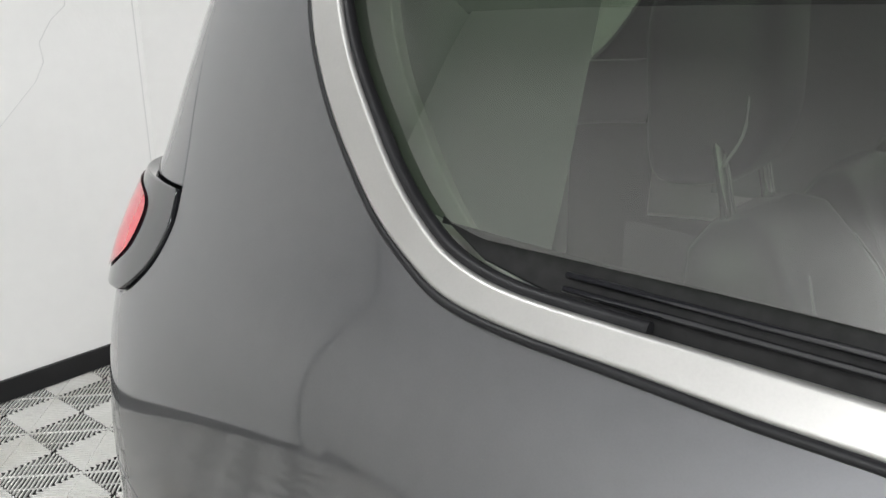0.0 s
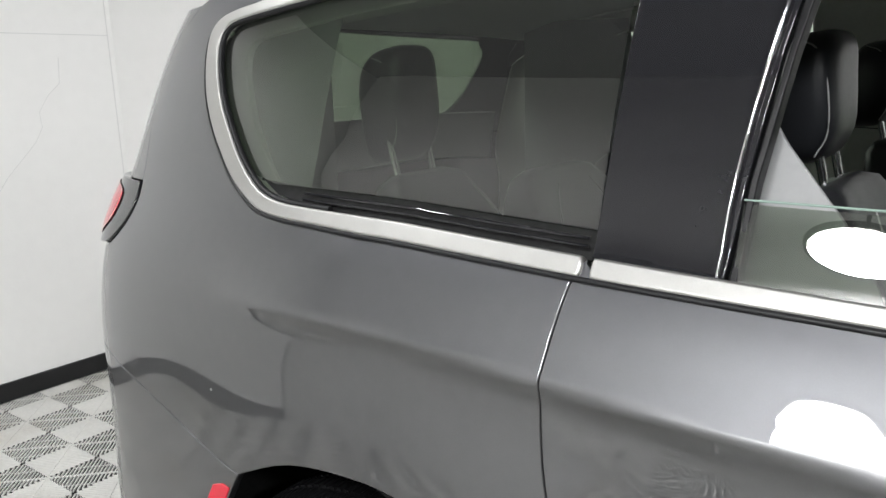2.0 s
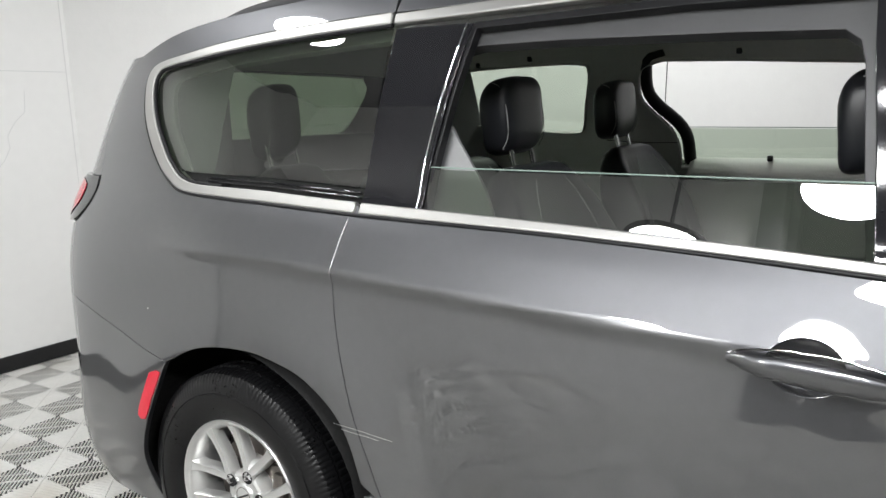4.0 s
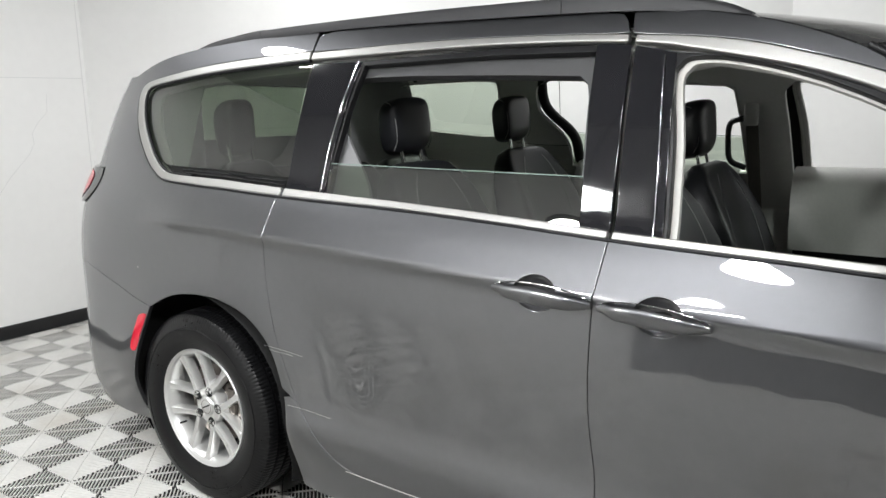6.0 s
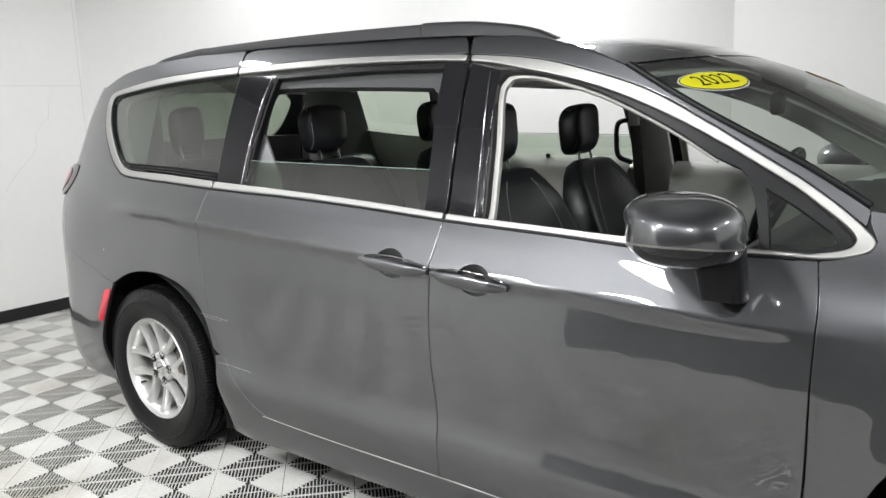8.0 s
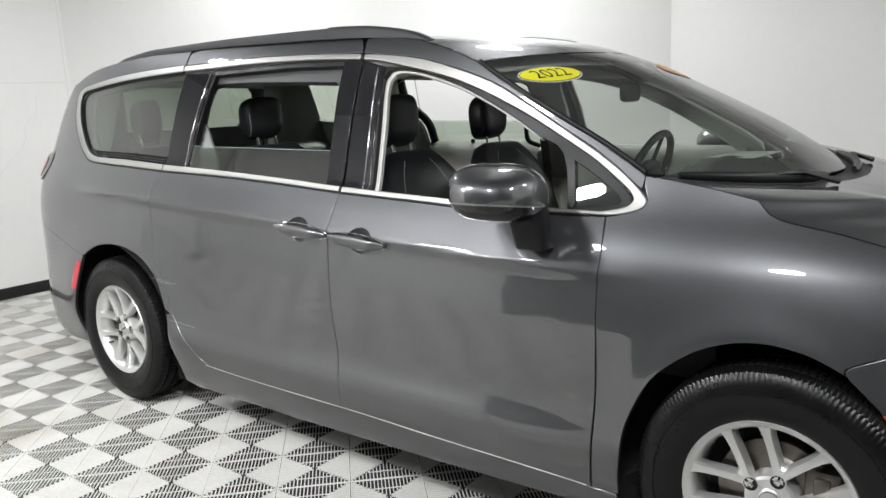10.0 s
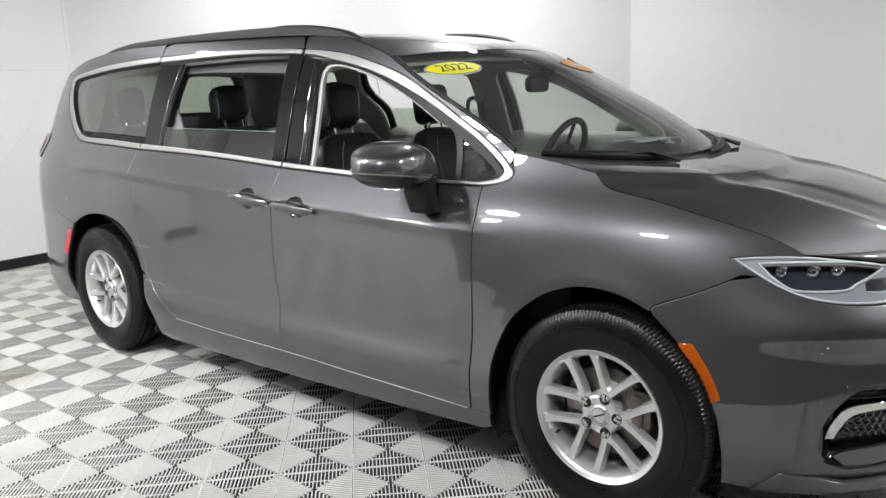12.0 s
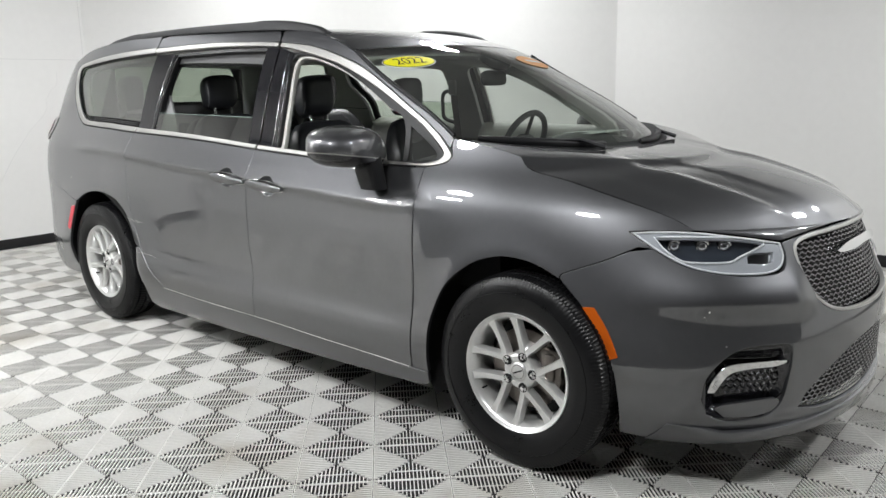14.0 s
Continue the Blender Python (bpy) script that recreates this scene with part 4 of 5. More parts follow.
    part("brake_disc", bm, STEEL, w, smooth=30)
    bm = bmesh.new()
    box(bm, (.09, .07, .13), Matrix.Translation((.118, -.012, .035)), .014, 2)
    box(bm, (.04, .03, .10), Matrix.Translation((.118, -.047, .035)), .008, 2)
    part("brake_caliper", bm, STEEL, w, smooth=40)
    bm = bmesh.new()
    tube(bm, [(-.16, -.06, -.10), (-.158, -.075, -.098), (-.155, -.090, -.096)], .004, 8)
    part("valve", bm, BLACK_TRIM, w, smooth=60)
    bm = bmesh.new()
    lathe(bm, [(.0, .02), (.19, .02), (.195, .05)], 40)
    part("back_plate", bm, DARK, w)
    w.matrix_basis = Matrix.Translation((x, side * .825, .3665)) @ Matrix.Rotation(0 if side < 0 else math.pi, 4, "Z")
    return w


for x in (-1.552, 1.562):
    for side in (-1, 1):
        wheel(x, side)


# Handles: a bowl pressed into the door and a bar over it.
def handle(door, x0, x1, z0, z1, bowl_x, mirror):
    cz = z0 + (z1 - z0) * (bowl_x - x0) / (x1 - x0)
    oval = [(bowl_x + .0635 * math.cos(a), cz + .0485 * math.sin(a)) for a in np.linspace(0, 2 * math.pi, 40, endpoint=False)]
    panel("handle_bowl", oval, PAINT, door, skin, off=-.002, flange=0, gap=0, step=.008, mirror=mirror, bulge=lambda u, z: -.030 * max(0.0, 1 - ((u - bowl_x) / .064) ** 2 - ((z - cz) / .049) ** 2) ** .7)
    bm = bmesh.new()
    rings = []
    for t in np.linspace(0, 1, 19):
        x, z = x0 + (x1 - x0) * t, z0 + (z1 - z0) * t
        h = .0225 * (math.sin(math.pi * min(max(t, .02), .98)) ** .35)
        out = .010 + .020 * ease(t * 5) * ease((1 - t) * 5)
        ring = []
        for a in np.linspace(0, 2 * math.pi, 12, endpoint=False):
            p = Vector(skin(x, z + h * math.sin(a)))
            ring.append(p + Vector((0, -out - .010 * math.cos(a), 0)))
        rings.append([Vector((p.x, -p.y, p.z)) for p in ring] if mirror else ring)
    loft(bm, rings)
    bmesh.ops.recalc_face_normals(bm, faces=bm.faces)
    grip = part("door_handle", bm, PAINT, door, "dark grey painted door handle", smooth=60)
    for s in (-1, 1):
        bm = bmesh.new()
        pts = [Vector(skin(x0 + (x1 - x0) * t, z0 + (z1 - z0) * t + s * .0262 * math.sin(math.pi * t) ** .4)) + Vector((0, -.002, 0)) for t in np.linspace(0.01, .99, 24)]
        tube(bm, [Vector((p.x, -p.y, p.z)) for p in pts] if mirror else pts, .0018, 6)
        part("handle_edge", bm, BRIGHT, door, "thin bright handle edge", smooth=60)
    return grip


for mirror, rear_door, front_door in ((False, SLIDER, FRONT), (True, SLIDER_L, FRONT_L)):
    handle(rear_door, -.262, .014, .984, .968, -.145, mirror)
    handle(front_door, .030, .298, .966, .950, .175, mirror)


# Roof rails.
def roof_rail(mirror):
    crest = curve([(-1.78, 1.688), (-1.70, 1.706), (-1.60, 1.718), (-1.42, 1.732), (-.86, 1.738), (-.22, 1.729), (-.05, 1.720), (.10, 1.700), (.20, 1.678), (.27, 1.648)])
    rail = empty("roof_rail", van, "dark grey roof rail")
    for name, x0, x1, extra in (("rail_foot", -1.78, -1.42, 0.002), ("rail_bar", -1.418, -.225, 0.0), ("rail_foot", -.223, .27, 0.004)):
        bm = bmesh.new()
        rings = []
        for x in np.linspace(x0, x1, 24):
            zt = crest(x) + extra
            zb = min(edge_of_roof(min(x, .5)).z - .008, zt - .012)
            y = .615 - .02 * ease((x + .2) / .5)
            prof = [(-.030, zb), (-.029, zt - .012), (-.022, zt - .003), (-.008, zt), (.012, zt - .002), (.022, zt - .010), (.026, zb)]
            rings.append([(x, (y - a) * (1 if mirror else -1), z) for a, z in prof])
        loft(bm, rings)
        bmesh.ops.recalc_face_normals(bm, faces=bm.faces)
        part(name, bm, BLACK_PLASTIC, rail, smooth=40)


for mirror in (False, True):
    roof_rail(mirror)


# Door mirrors.
def door_mirror(door, side):
    """side: -1 on the right."""
    def at(x, y, z):
        return Vector((x, side * y, z))
    frame_m = Matrix.Translation(at(.830, 1.040, 1.163)) @ Matrix.Rotation(radians(8 * side), 4, "X") @ Matrix.Rotation(radians(-14 * side), 4, "Z")

    def shape(p):
        t = (p.y * side + .18) / .36
        fall = ease((t - .55) / .6)
        up = p.z > 0
        z = p.z * (1 - .42 * ease(t - .1) if up else 1 - .10 * fall) + (.018 * math.sin(math.pi * min(max(t, 0), 1)) if up else 0)
        return (p.x * (1 - .25 * fall) + (.02 * (z / .1) if up else 0) * -1, p.y, z)
    bm = bmesh.new()
    blob(bm, (.262, .375, .164), (.75, .75), frame_m, 40, 24, shape)
    top = bm.copy()
    for b, upper in ((top, True), (bm, False)):
        geom = list(b.verts) + list(b.edges) + list(b.faces)
        bmesh.ops.bisect_plane(b, geom=geom, plane_co=frame_m @ Vector((0, 0, -.027 if upper else -.032)), plane_no=frame_m.to_3x3() @ Vector((0, 0, 1)), clear_inner=upper, clear_outer=not upper)
    part("mirror_cap", top, PAINT, door, "dark grey painted mirror cap", smooth=50)
    part("mirror_base", bm, BLACK_GLOSS, door, "black lower mirror housing", smooth=50)
    strip = bmesh.new()
    blob(strip, (.260, .373, .164), (.75, .75), frame_m, 40, 24, shape)
    for z, keep in ((-.027, False), (-.032, True)):
        bmesh.ops.bisect_plane(strip, geom=list(strip.verts) + list(strip.edges) + list(strip.faces), plane_co=frame_m @ Vector((0, 0, z)), plane_no=frame_m.to_3x3() @ Vector((0, 0, 1)), clear_outer=not keep, clear_inner=keep)
    part("mirror_strip", strip, CHROME, door, "bright strip round the mirror", smooth=50)
    leg = bmesh.new()
    rings = []
    for t in np.linspace(0, 1, 10):
        c = at(.884 + .010 * t, .985 - .030 * t, 1.130 - .132 * t)
        sx, sy = .058 - .008 * t, .046 - .006 * t
        rings.append([c + Vector((sx * math.copysign(abs(math.cos(a)) ** .5, math.cos(a)), sy * math.copysign(abs(math.sin(a)) ** .5, math.sin(a)), 0)) for a in np.linspace(0, 2 * math.pi, 20, endpoint=False)])
    loft(leg, rings)
    bmesh.ops.recalc_face_normals(leg, faces=leg.faces)
    part("mirror_foot", leg, BLACK_TRIM, door, "black mirror foot", smooth=60)
    face = bmesh.new()
    m = frame_m @ Matrix.Translation((-.110, 0, .004)) @ Matrix.Rotation(radians(90), 4, "Y")
    bmesh.ops.create_circle(face, cap_ends=True, radius=.5, segments=36, matrix=m @ Matrix.Diagonal((.125, .225, 1, 1)))
    part("mirror_glass", face, material("silvered_mirror", (.85, .86, .87), .02, 1.0), door, "silvered mirror glass")


door_mirror(FRONT, -1)
door_mirror(FRONT_L, 1)


# Window frames, seals and the lowered panes.
def openings(mirror, rear_door, front_door):
    side = dict(mirror=mirror)
    if not mirror:
        panel("window_seal", [(-.948, top(-.948)), (-.94, 1.30), (-.918, 1.45), (-.898, 1.597), (-.42, 1.606), (-.100, 1.598), (-.104, 1.582), (-.42, 1.590), (-.888, 1.584), (-.912, 1.45), (-.934, 1.30), (-.941, top(-.94))], BLACK_TRIM, rear_door, skin, off=-.008, flange=.02, gap=.001, step=.02, **side)
        panel("window_frame", [(-.990, top(-.99)), (-.982, 1.30), (-.962, 1.45), (-.935, 1.597), (-.42, 1.606), (-.098, 1.598), (-.085, 1.47), (-.071, 1.33), (-.060, top(-.06)), (-.078, top(-.078)), (-.090, 1.262), (-.107, 1.472), (-.118, 1.512), (-.145, 1.533), (-.33, 1.543), (-.678, 1.556), (-.885, 1.558), (-.930, 1.550), (-.945, 1.52), (-.950, 1.46), (-.953, 1.30), (-.956, top(-.95))], FRAME_GREY, rear_door, skin, off=-.035, flange=.03, gap=.001, step=.02, label="grey inner window frame", **side)
        swoop = path([(-.985, 1.19), (-.982, 1.36), (-.945, 1.385), (-.915, 1.35), (-.86, 1.285), (-.82, 1.23), (-.795, 1.19)])
        panel("door_trim_corner", swoop, CORNER_GREY, rear_door, skin, off=-.05, flange=.01, gap=0, step=.02, label="grey plastic trim corner", **side)
    pane = [(-.945, 1.17), (-.945, 1.277), (-.44, 1.268), (-.068, 1.262), (-.060, 1.10), (-.4, 1.13)]
    if mirror:
        pane = [(-1.06, 1.10), (-1.055, 1.312), (-.44, 1.300), (-.075, 1.292), (-.07, 1.03), (-.4, 1.05), (-1.06, 1.07)]
    def flat_pane(u, z):
        a, b = Vector(skin(u, 1.20)), Vector(skin(u, 1.50))
        return a.lerp(b, (z - 1.20) / .30) + Vector((0, -.006, 0))
    panel("lowered_pane", pane, GLASS_LEFT if mirror else GLASS_DARK, rear_door, flat_pane, off=-.014, flange=0, gap=0, label="half-lowered privacy glass", **side)
    bm = bmesh.new()
    crest = [flat_pane(u, z) + Vector((0, .014, 0)) for u, z in zip(np.linspace(pane[1][0], pane[3][0], 20), np.interp(np.linspace(0, 1, 20), [0, 1], [pane[1][1], pane[3][1]]))]
    tube(bm, [Vector((p.x, -p.y, p.z)) for p in crest] if mirror else crest, .0016, 6)
    part("pane_edge", bm, GLASS_EDGE, rear_door, "ground green glass edge")
    # bright strips beside the pillars
    xs = [(-.960, top(-.96)), (-.955, 1.30), (-.935, 1.45), (-.908, 1.598)]
    bm = bmesh.new()
    pts = [Vector(skin(*p)) + Vector((0, -.002, 0)) for p in path(xs)]
    tube(bm, [Vector((p.x, -p.y, p.z)) for p in pts] if mirror else pts, .0022, 8)
    part("pillar_strip", bm, BRIGHT, rear_door, "bright pillar strip", smooth=60)
    bm = bmesh.new()
    pts = [Vector(skin(*p)) + Vector((0, -.001, 0)) for p in path([(.128, top(.128)), (.112, 1.35), (.088, 1.56)])]
    tube(bm, [Vector((p.x, -p.y, p.z)) for p in pts] if mirror else pts, .0015, 8)
    part("pillar_strip", bm, BRIGHT, front_door, "bright pillar strip", smooth=60)
    # front window: black run, grey lining, division bar and fixed corner pane
    inner = path([(.158, top(.158)), (.143, 1.35), (.118, 1.50), (.128, 1.540), (.16, 1.556), (.27, 1.545), (.46, 1.489), (.66, 1.396), (.80, 1.312), (.885, 1.262), (.935, 1.10)], 3)
    outer_run = [(.145, top(.145))] + [(.128, 1.35), (.105, 1.52), (.100, 1.566)] + [(x, arc_in(x)) for x in np.arange(.2, 1.08, .06)] + [(1.132, 1.142), (1.138, 1.125), (1.11, 1.108), (1.05, 1.099), (.93, top(.93))]
    panel("window_seal", outer_run + inner[::-1], BLACK_TRIM, front_door, skin, off=-.008, flange=.02, gap=.001, step=.02, holes=[[(.955, 1.106), (.925, 1.24), (1.02, 1.188), (1.09, 1.147), (1.105, 1.128), (1.09, 1.114), (1.04, 1.106)]], **side)
    lining = path([(.176, top(.176)), (.161, 1.35), (.136, 1.495), (.146, 1.532), (.175, 1.548), (.27, 1.538), (.46, 1.482), (.66, 1.389), (.80, 1.305)], 3)
    panel("window_lining", [(.150, top(.15)), (.135, 1.35), (.110, 1.50), (.118, 1.545), (.16, 1.568), (.27, 1.558), (.46, 1.502), (.66, 1.409), (.80, 1.325)] + lining[::-1], LINING, front_door, skin, off=-.028, flange=.012, gap=.001, step=.02, label="pale grey window lining", **side)
    panel("corner_pane", [(.955, 1.106), (.925, 1.24), (1.02, 1.188), (1.09, 1.147), (1.105, 1.128), (1.09, 1.114), (1.04, 1.106)], GLASS_CLEAR, front_door, skin, off=-.014, flange=0, gap=0, label="small fixed corner pane", **side)
    # black base of the quarter glass
    strip = [(-1.70, 1.262)] + [(x, top(x) + .032) for x in (-1.6, -1.4, -1.2, -1.13)] + [(x, top(x) + .001) for x in (-1.13, -1.2, -1.4, -1.58)] + [(-1.66, 1.243), (-1.70, 1.268)]
    panel("glass_sill", strip, DARK, van, skin, off=-.022, flange=.006, gap=0, step=.02, label="black ledge under the quarter glass", **side)
    for dz in (.008, .018):
        bm = bmesh.new()
        pts = [Vector(skin(x, top(x) + dz)) + Vector((0, .010, .0)) for x in np.linspace(-1.60, -1.135, 16)]
        tube(bm, [Vector((p.x, -p.y, p.z)) for p in pts] if mirror else pts, .0028, 6)
        part("sill_rib", bm, BLACK_GLOSS, van, smooth=60)
    rim_pts = [Vector(skin(*p)) + Vector((0, .004, 0)) for p in REAR_IN]
    bm = bmesh.new()
    tube(bm, [Vector((p.x, -p.y, p.z)) for p in rim_pts] if mirror else rim_pts, .0065, 8)
    part("glass_seal", bm, BLACK_TRIM, van, smooth=60)


GLASS_EDGE = material("glass_edge", (.25, .33, .29), .2)
openings(False, SLIDER, FRONT)
openings(True, SLIDER_L, FRONT_L)

# ---- the van: lamps, grilles and badges ----
def lamps(mirror):
    side = dict(mirror=mirror)
    lamp = empty("headlight", van, "clear headlight with white light guides")
    outline = list(LAMP_TOP) + list(LAMP_LOW[1:-1])
    panel("lens", outline, GLASS_LENS, lamp, skin, off=-.002, flange=0, gap=.002, **side)
    panel("housing", outline, LAMP_DARK, lamp, skin, off=-.045, flange=0, gap=-.01, label="black lamp housing", **side)
    inner = path([(1.932, .886), (2.05, .888), (2.212, .884), (2.317, .869), (2.276, .850), (2.203, .828), (2.154, .812), (2.018, .812), (1.975, .825), (1.945, .855)], 3)
    a = inset(dense(turned(outline), .03), .006)
    panel("light_guide", [tuple(p) for p in a], WHITE_LENS, lamp, skin, holes=[inner, [(2.235, .832), (2.262, .842), (2.352, .842), (2.335, .808), (2.300, .800), (2.225, .806)]], off=-.011, flange=.012, gap=0, step=.02, label="white light guide", **side)
    panel("light_guide", [(2.245, .830), (2.268, .838), (2.344, .838), (2.328, .811), (2.297, .804), (2.236, .809)], BRIGHT, lamp, skin, off=-.026, flange=.006, gap=0, step=.02, **side)
    for loop in ([tuple(p) for p in inset(turned(inner), -.002)], [tuple(p) for p in a]):
        pts = [Vector(skin(u, z)) + Vector((-.006, .006, 0)) for u, z in loop + loop[:1]]
        bm = bmesh.new()
        tube(bm, [Vector((p.x, -p.y, p.z)) for p in pts] if mirror else pts, .0036, 6)
        part("guide_edge", bm, WHITE_EDGE, lamp, "white edge of the light guide", smooth=60)
    for u in (1.99, 2.09, 2.17):
        c = Vector(skin(u, .852)) + Vector((-.028, .035, 0))
        bm = bmesh.new()
        lathe(bm, [(.0, -.012), (.010, -.010), (.017, -.003), (.018, .004), (.023, .004), (.024, -.004), (.026, .004), (.026, .02)], 28)
        bmesh.ops.transform(bm, matrix=Matrix.Translation(c) @ Matrix.Rotation(radians(48), 4, "Z"), verts=bm.verts)
        if mirror:
            bmesh.ops.transform(bm, matrix=Matrix.Diagonal((1, -1, 1, 1)), verts=bm.verts)
        part("projector", bm, BRIGHT, lamp, "small chrome projector", smooth=50)
    bm = bmesh.new()
    pts = [Vector(skin(u, z)) + Vector((.001, -.001, 0)) for u, z in path([(1.850, .905), (1.925, .836), (2.003, .792), (2.10, .771), (2.20, .764), (2.296, .766)])]
    tube(bm, [Vector((p.x, -p.y, p.z)) for p in pts] if mirror else pts, .002, 6)
    part("lens_edge", bm, BRIGHT, lamp, smooth=60)
    panel("side_marker", [(1.603, .646), (1.640, .648), (1.655, .60), (1.690, .488), (1.664, .478), (1.642, .54)], AMBER, van, skin, off=.003, flange=.006, gap=.001, step=.015, label="amber side marker", **side)
    panel("rear_reflector", path([(-1.699, .688), (-1.666, .696), (-1.700, .610), (-1.722, .546), (-1.746, .552), (-1.730, .610), (-1.699, .688)], 2)[:-1], RED, van, skin, off=.003, flange=.006, gap=.0, step=.015, label="red rear reflector", **side)
    tail = path([(-2.086, 1.232), (-2.061, 1.188), (-2.086, 1.138), (-2.19, 1.093), (-2.42, 1.073)]) + [(-2.60, 1.073), (-2.62, 1.225), (-2.40, 1.230), (-2.20, 1.232)]
    light = panel("tail_light", tail, BLACK_GLOSS, van, skin, off=.004, step=.02, label="smoked tail light with a red lens", bulge=lambda u, z: .010 * ease((-2.05 - u) / .3), **side)
    red = path([(-2.32, 1.215), (-2.205, 1.208), (-2.165, 1.187), (-2.18, 1.145), (-2.28, 1.103), (-2.34, 1.095)]) + [(-2.60, 1.095), (-2.60, 1.215)]
    panel("lens", red, RED, light, skin, off=.0065, flange=0, gap=0, step=.02, label="red lens", bulge=lambda u, z: .010 * ease((-2.05 - u) / .3), **side)
    # fog lamp pocket
    pocket = empty("fog_lamp_pocket", van, "gloss black fog lamp pocket with a chrome blade")
    panel("bowl", FOG, BLACK_GLOSS, pocket, skin, off=-.004, flange=0, gap=-.004, step=.015, bulge=lambda u, z: -.045 * ease((u - 1.97) / .06) * ease((2.325 - u) / .05) * ease((z - .30) / .04) * ease((.545 - z) / .05), **side)
    panel("chrome_blade", path([(1.994, .390), (2.012, .432), (2.064, .480), (2.17, .492), (2.315, .490), (2.268, .476), (2.17, .473), (2.083, .460), (2.043, .425), (2.018, .390)], 3), BRIGHT, pocket, skin, off=-.012, flange=.012, gap=0, step=.015, label="bright chrome blade", **side)
    lattice("fog_mesh", [(2.055, .37), (2.065, .43), (2.10, .455), (2.255, .470), (2.285, .43), (2.265, .385)], pocket, -.030, .030, .022, mirror)
    panel("lower_lip", path([(2.02, .335), (2.08, .352), (2.26, .365), (2.275, .34), (2.235, .318), (2.15, .305), (2.06, .306)], 3), PAINT, pocket, skin, off=-.006, flange=.012, gap=0, step=.015, **side)


def lattice(name, poly, parent, off, du, dz, mirror=False, fn=skin):
    """Crossed zigzag bars clipped by an outline: the diamond mesh of a grille."""
    poly = np.asarray(poly, float)
    lo, hi = poly.min(0), poly.max(0)
    bm = bmesh.new()
    rows = int((hi[1] - lo[1]) / dz) + 2
    for r in range(rows):
        z0 = lo[1] + r * dz
        run = []
        n = int((hi[0] - lo[0]) / (du / 4)) + 2
        for k in range(n + 1):
            u = lo[0] + k * du / 4
            ph = (k / 4 + .5 * (r % 2)) % 1.0
            z = z0 + dz * .52 * (1 - 2 * abs(2 * ph - 1)) * .5 * 2 * .5
            ok = inside([(u, z)], poly)[0]
            if ok:
                p = Vector(fn(u, z))
                h = 2e-3
                nrm = (Vector(fn(u + h, z)) - Vector(fn(u - h, z))).cross(Vector(fn(u, z + h)) - Vector(fn(u, z - h))).normalized()
                q = p + nrm * off
                run.append(Vector((q.x, -q.y, q.z)) if mirror else q)
            if (not ok or k == n) and len(run) > 2:
                tube(bm, run, .0024, 5, flat=1.4)
                run = []
            elif not ok:
                run = []
        
    return part(name, bm, GRILLE_METAL, parent, "dark bright-edged diamond mesh", smooth=60)


GRILLE_METAL = material("dark_chrome_mesh", (.26, .26, .27), .2, 1.0)
for mirror in (False, True):
    lamps(mirror)
grille = empty("grille", van, "black diamond-mesh grille with a satin surround")
hole = turned(grille_hole)
panel("grille_back", [tuple(p) for p in inset(hole, -.01)], DARK, grille, skin, off=-.05, flange=0, gap=0, step=.05)
lattice("grille_mesh", inset(hole, .004), grille, -.018, .032, .0150)
ring = inset(dense(hole, .03), -.007)
panel("grille_surround", [tuple(p) for p in ring], CHROME, grille, skin, holes=[[tuple(p) for p in hole]], off=.004, flange=.014, gap=0, step=.02, label="satin silver grille surround")
wing = path([(2.66, .815), (2.72, .828), (2.80, .836), (MID, .838)]) + path([(MID, .814), (2.80, .808), (2.72, .807), (2.675, .809)])
wing = wing[:13] + flip(wing[:12][::-1]) + flip(wing[14:][::-1]) + wing[13:]
panel("badge", wing, BRIGHT, grille, skin, off=.004, flange=.01, gap=0, step=.02, label="plain bright wing-shaped badge")
lower = empty("lower_grille", van, "black lower mesh grille")
panel("grille_back", [tuple(p) for p in inset(turned(lower_hole), -.008)], DARK, lower, skin, off=-.045, flange=0, gap=0, step=.05)
lattice("grille_mesh", inset(turned(lower_hole), .004), lower, -.015, .032, .0150)
lip = [(1.86, .272), (1.98, .268), (2.06, .258), (2.20, .262), (2.40, .272), (2.6, .276), (MID, .278)]
lip = lip + flip(lip[:-1][::-1]) + flip([(1.80, .197), (2.0, .193), (2.25, .20), (2.5, .208)]) + [(MID, .208)] + [(2.5, .208), (2.25, .20), (2.0, .193), (1.80, .197)]
panel("bumper_lip", lip, PAINT, bumper, skin, off=.004, flange=.012, gap=.001, bulge=lambda u, z: .018 * math.exp(-((z - .245) / .028) ** 2) * ease((u - 1.86) / .2) * ease((2 * MID - 1.86 - u) / .2))

# Wipers.
def wiper(w0, w1, p0, p1):
    arm = empty("wiper", van, "black windscreen wiper")
    bm = bmesh.new()
    pts = [Vector(screen(p0 + (p1 - p0) * t, w0 + (w1 - w0) * t)) + Vector((.030, 0, .002)) for t in np.linspace(0, 1, 14)]
    tube(bm, pts, [.006 + .009 * math.sin(math.pi * t) ** .5 for t in np.linspace(.02, .98, 14)], 8, flat=1.3)
    part("blade", bm, BLACK_TRIM, arm, smooth=60)
    bm = bmesh.new()
    mid = pts[7]
    tube(bm, [Vector(bonnet(.06, w0 + .8 * (w1 - w0))) + Vector((.0, 0, .012)), mid.lerp(pts[11], .6) + Vector((.012, 0, .016)), mid + Vector((.004, 0, .012))], [.016, .013, .009], 8, flat=.6)
    part("wiper_arm", bm, BLACK_PLASTIC, arm, smooth=60)


wiper(-.93, -.30, .992, .985)
wiper(.02, .62, .985, .992)

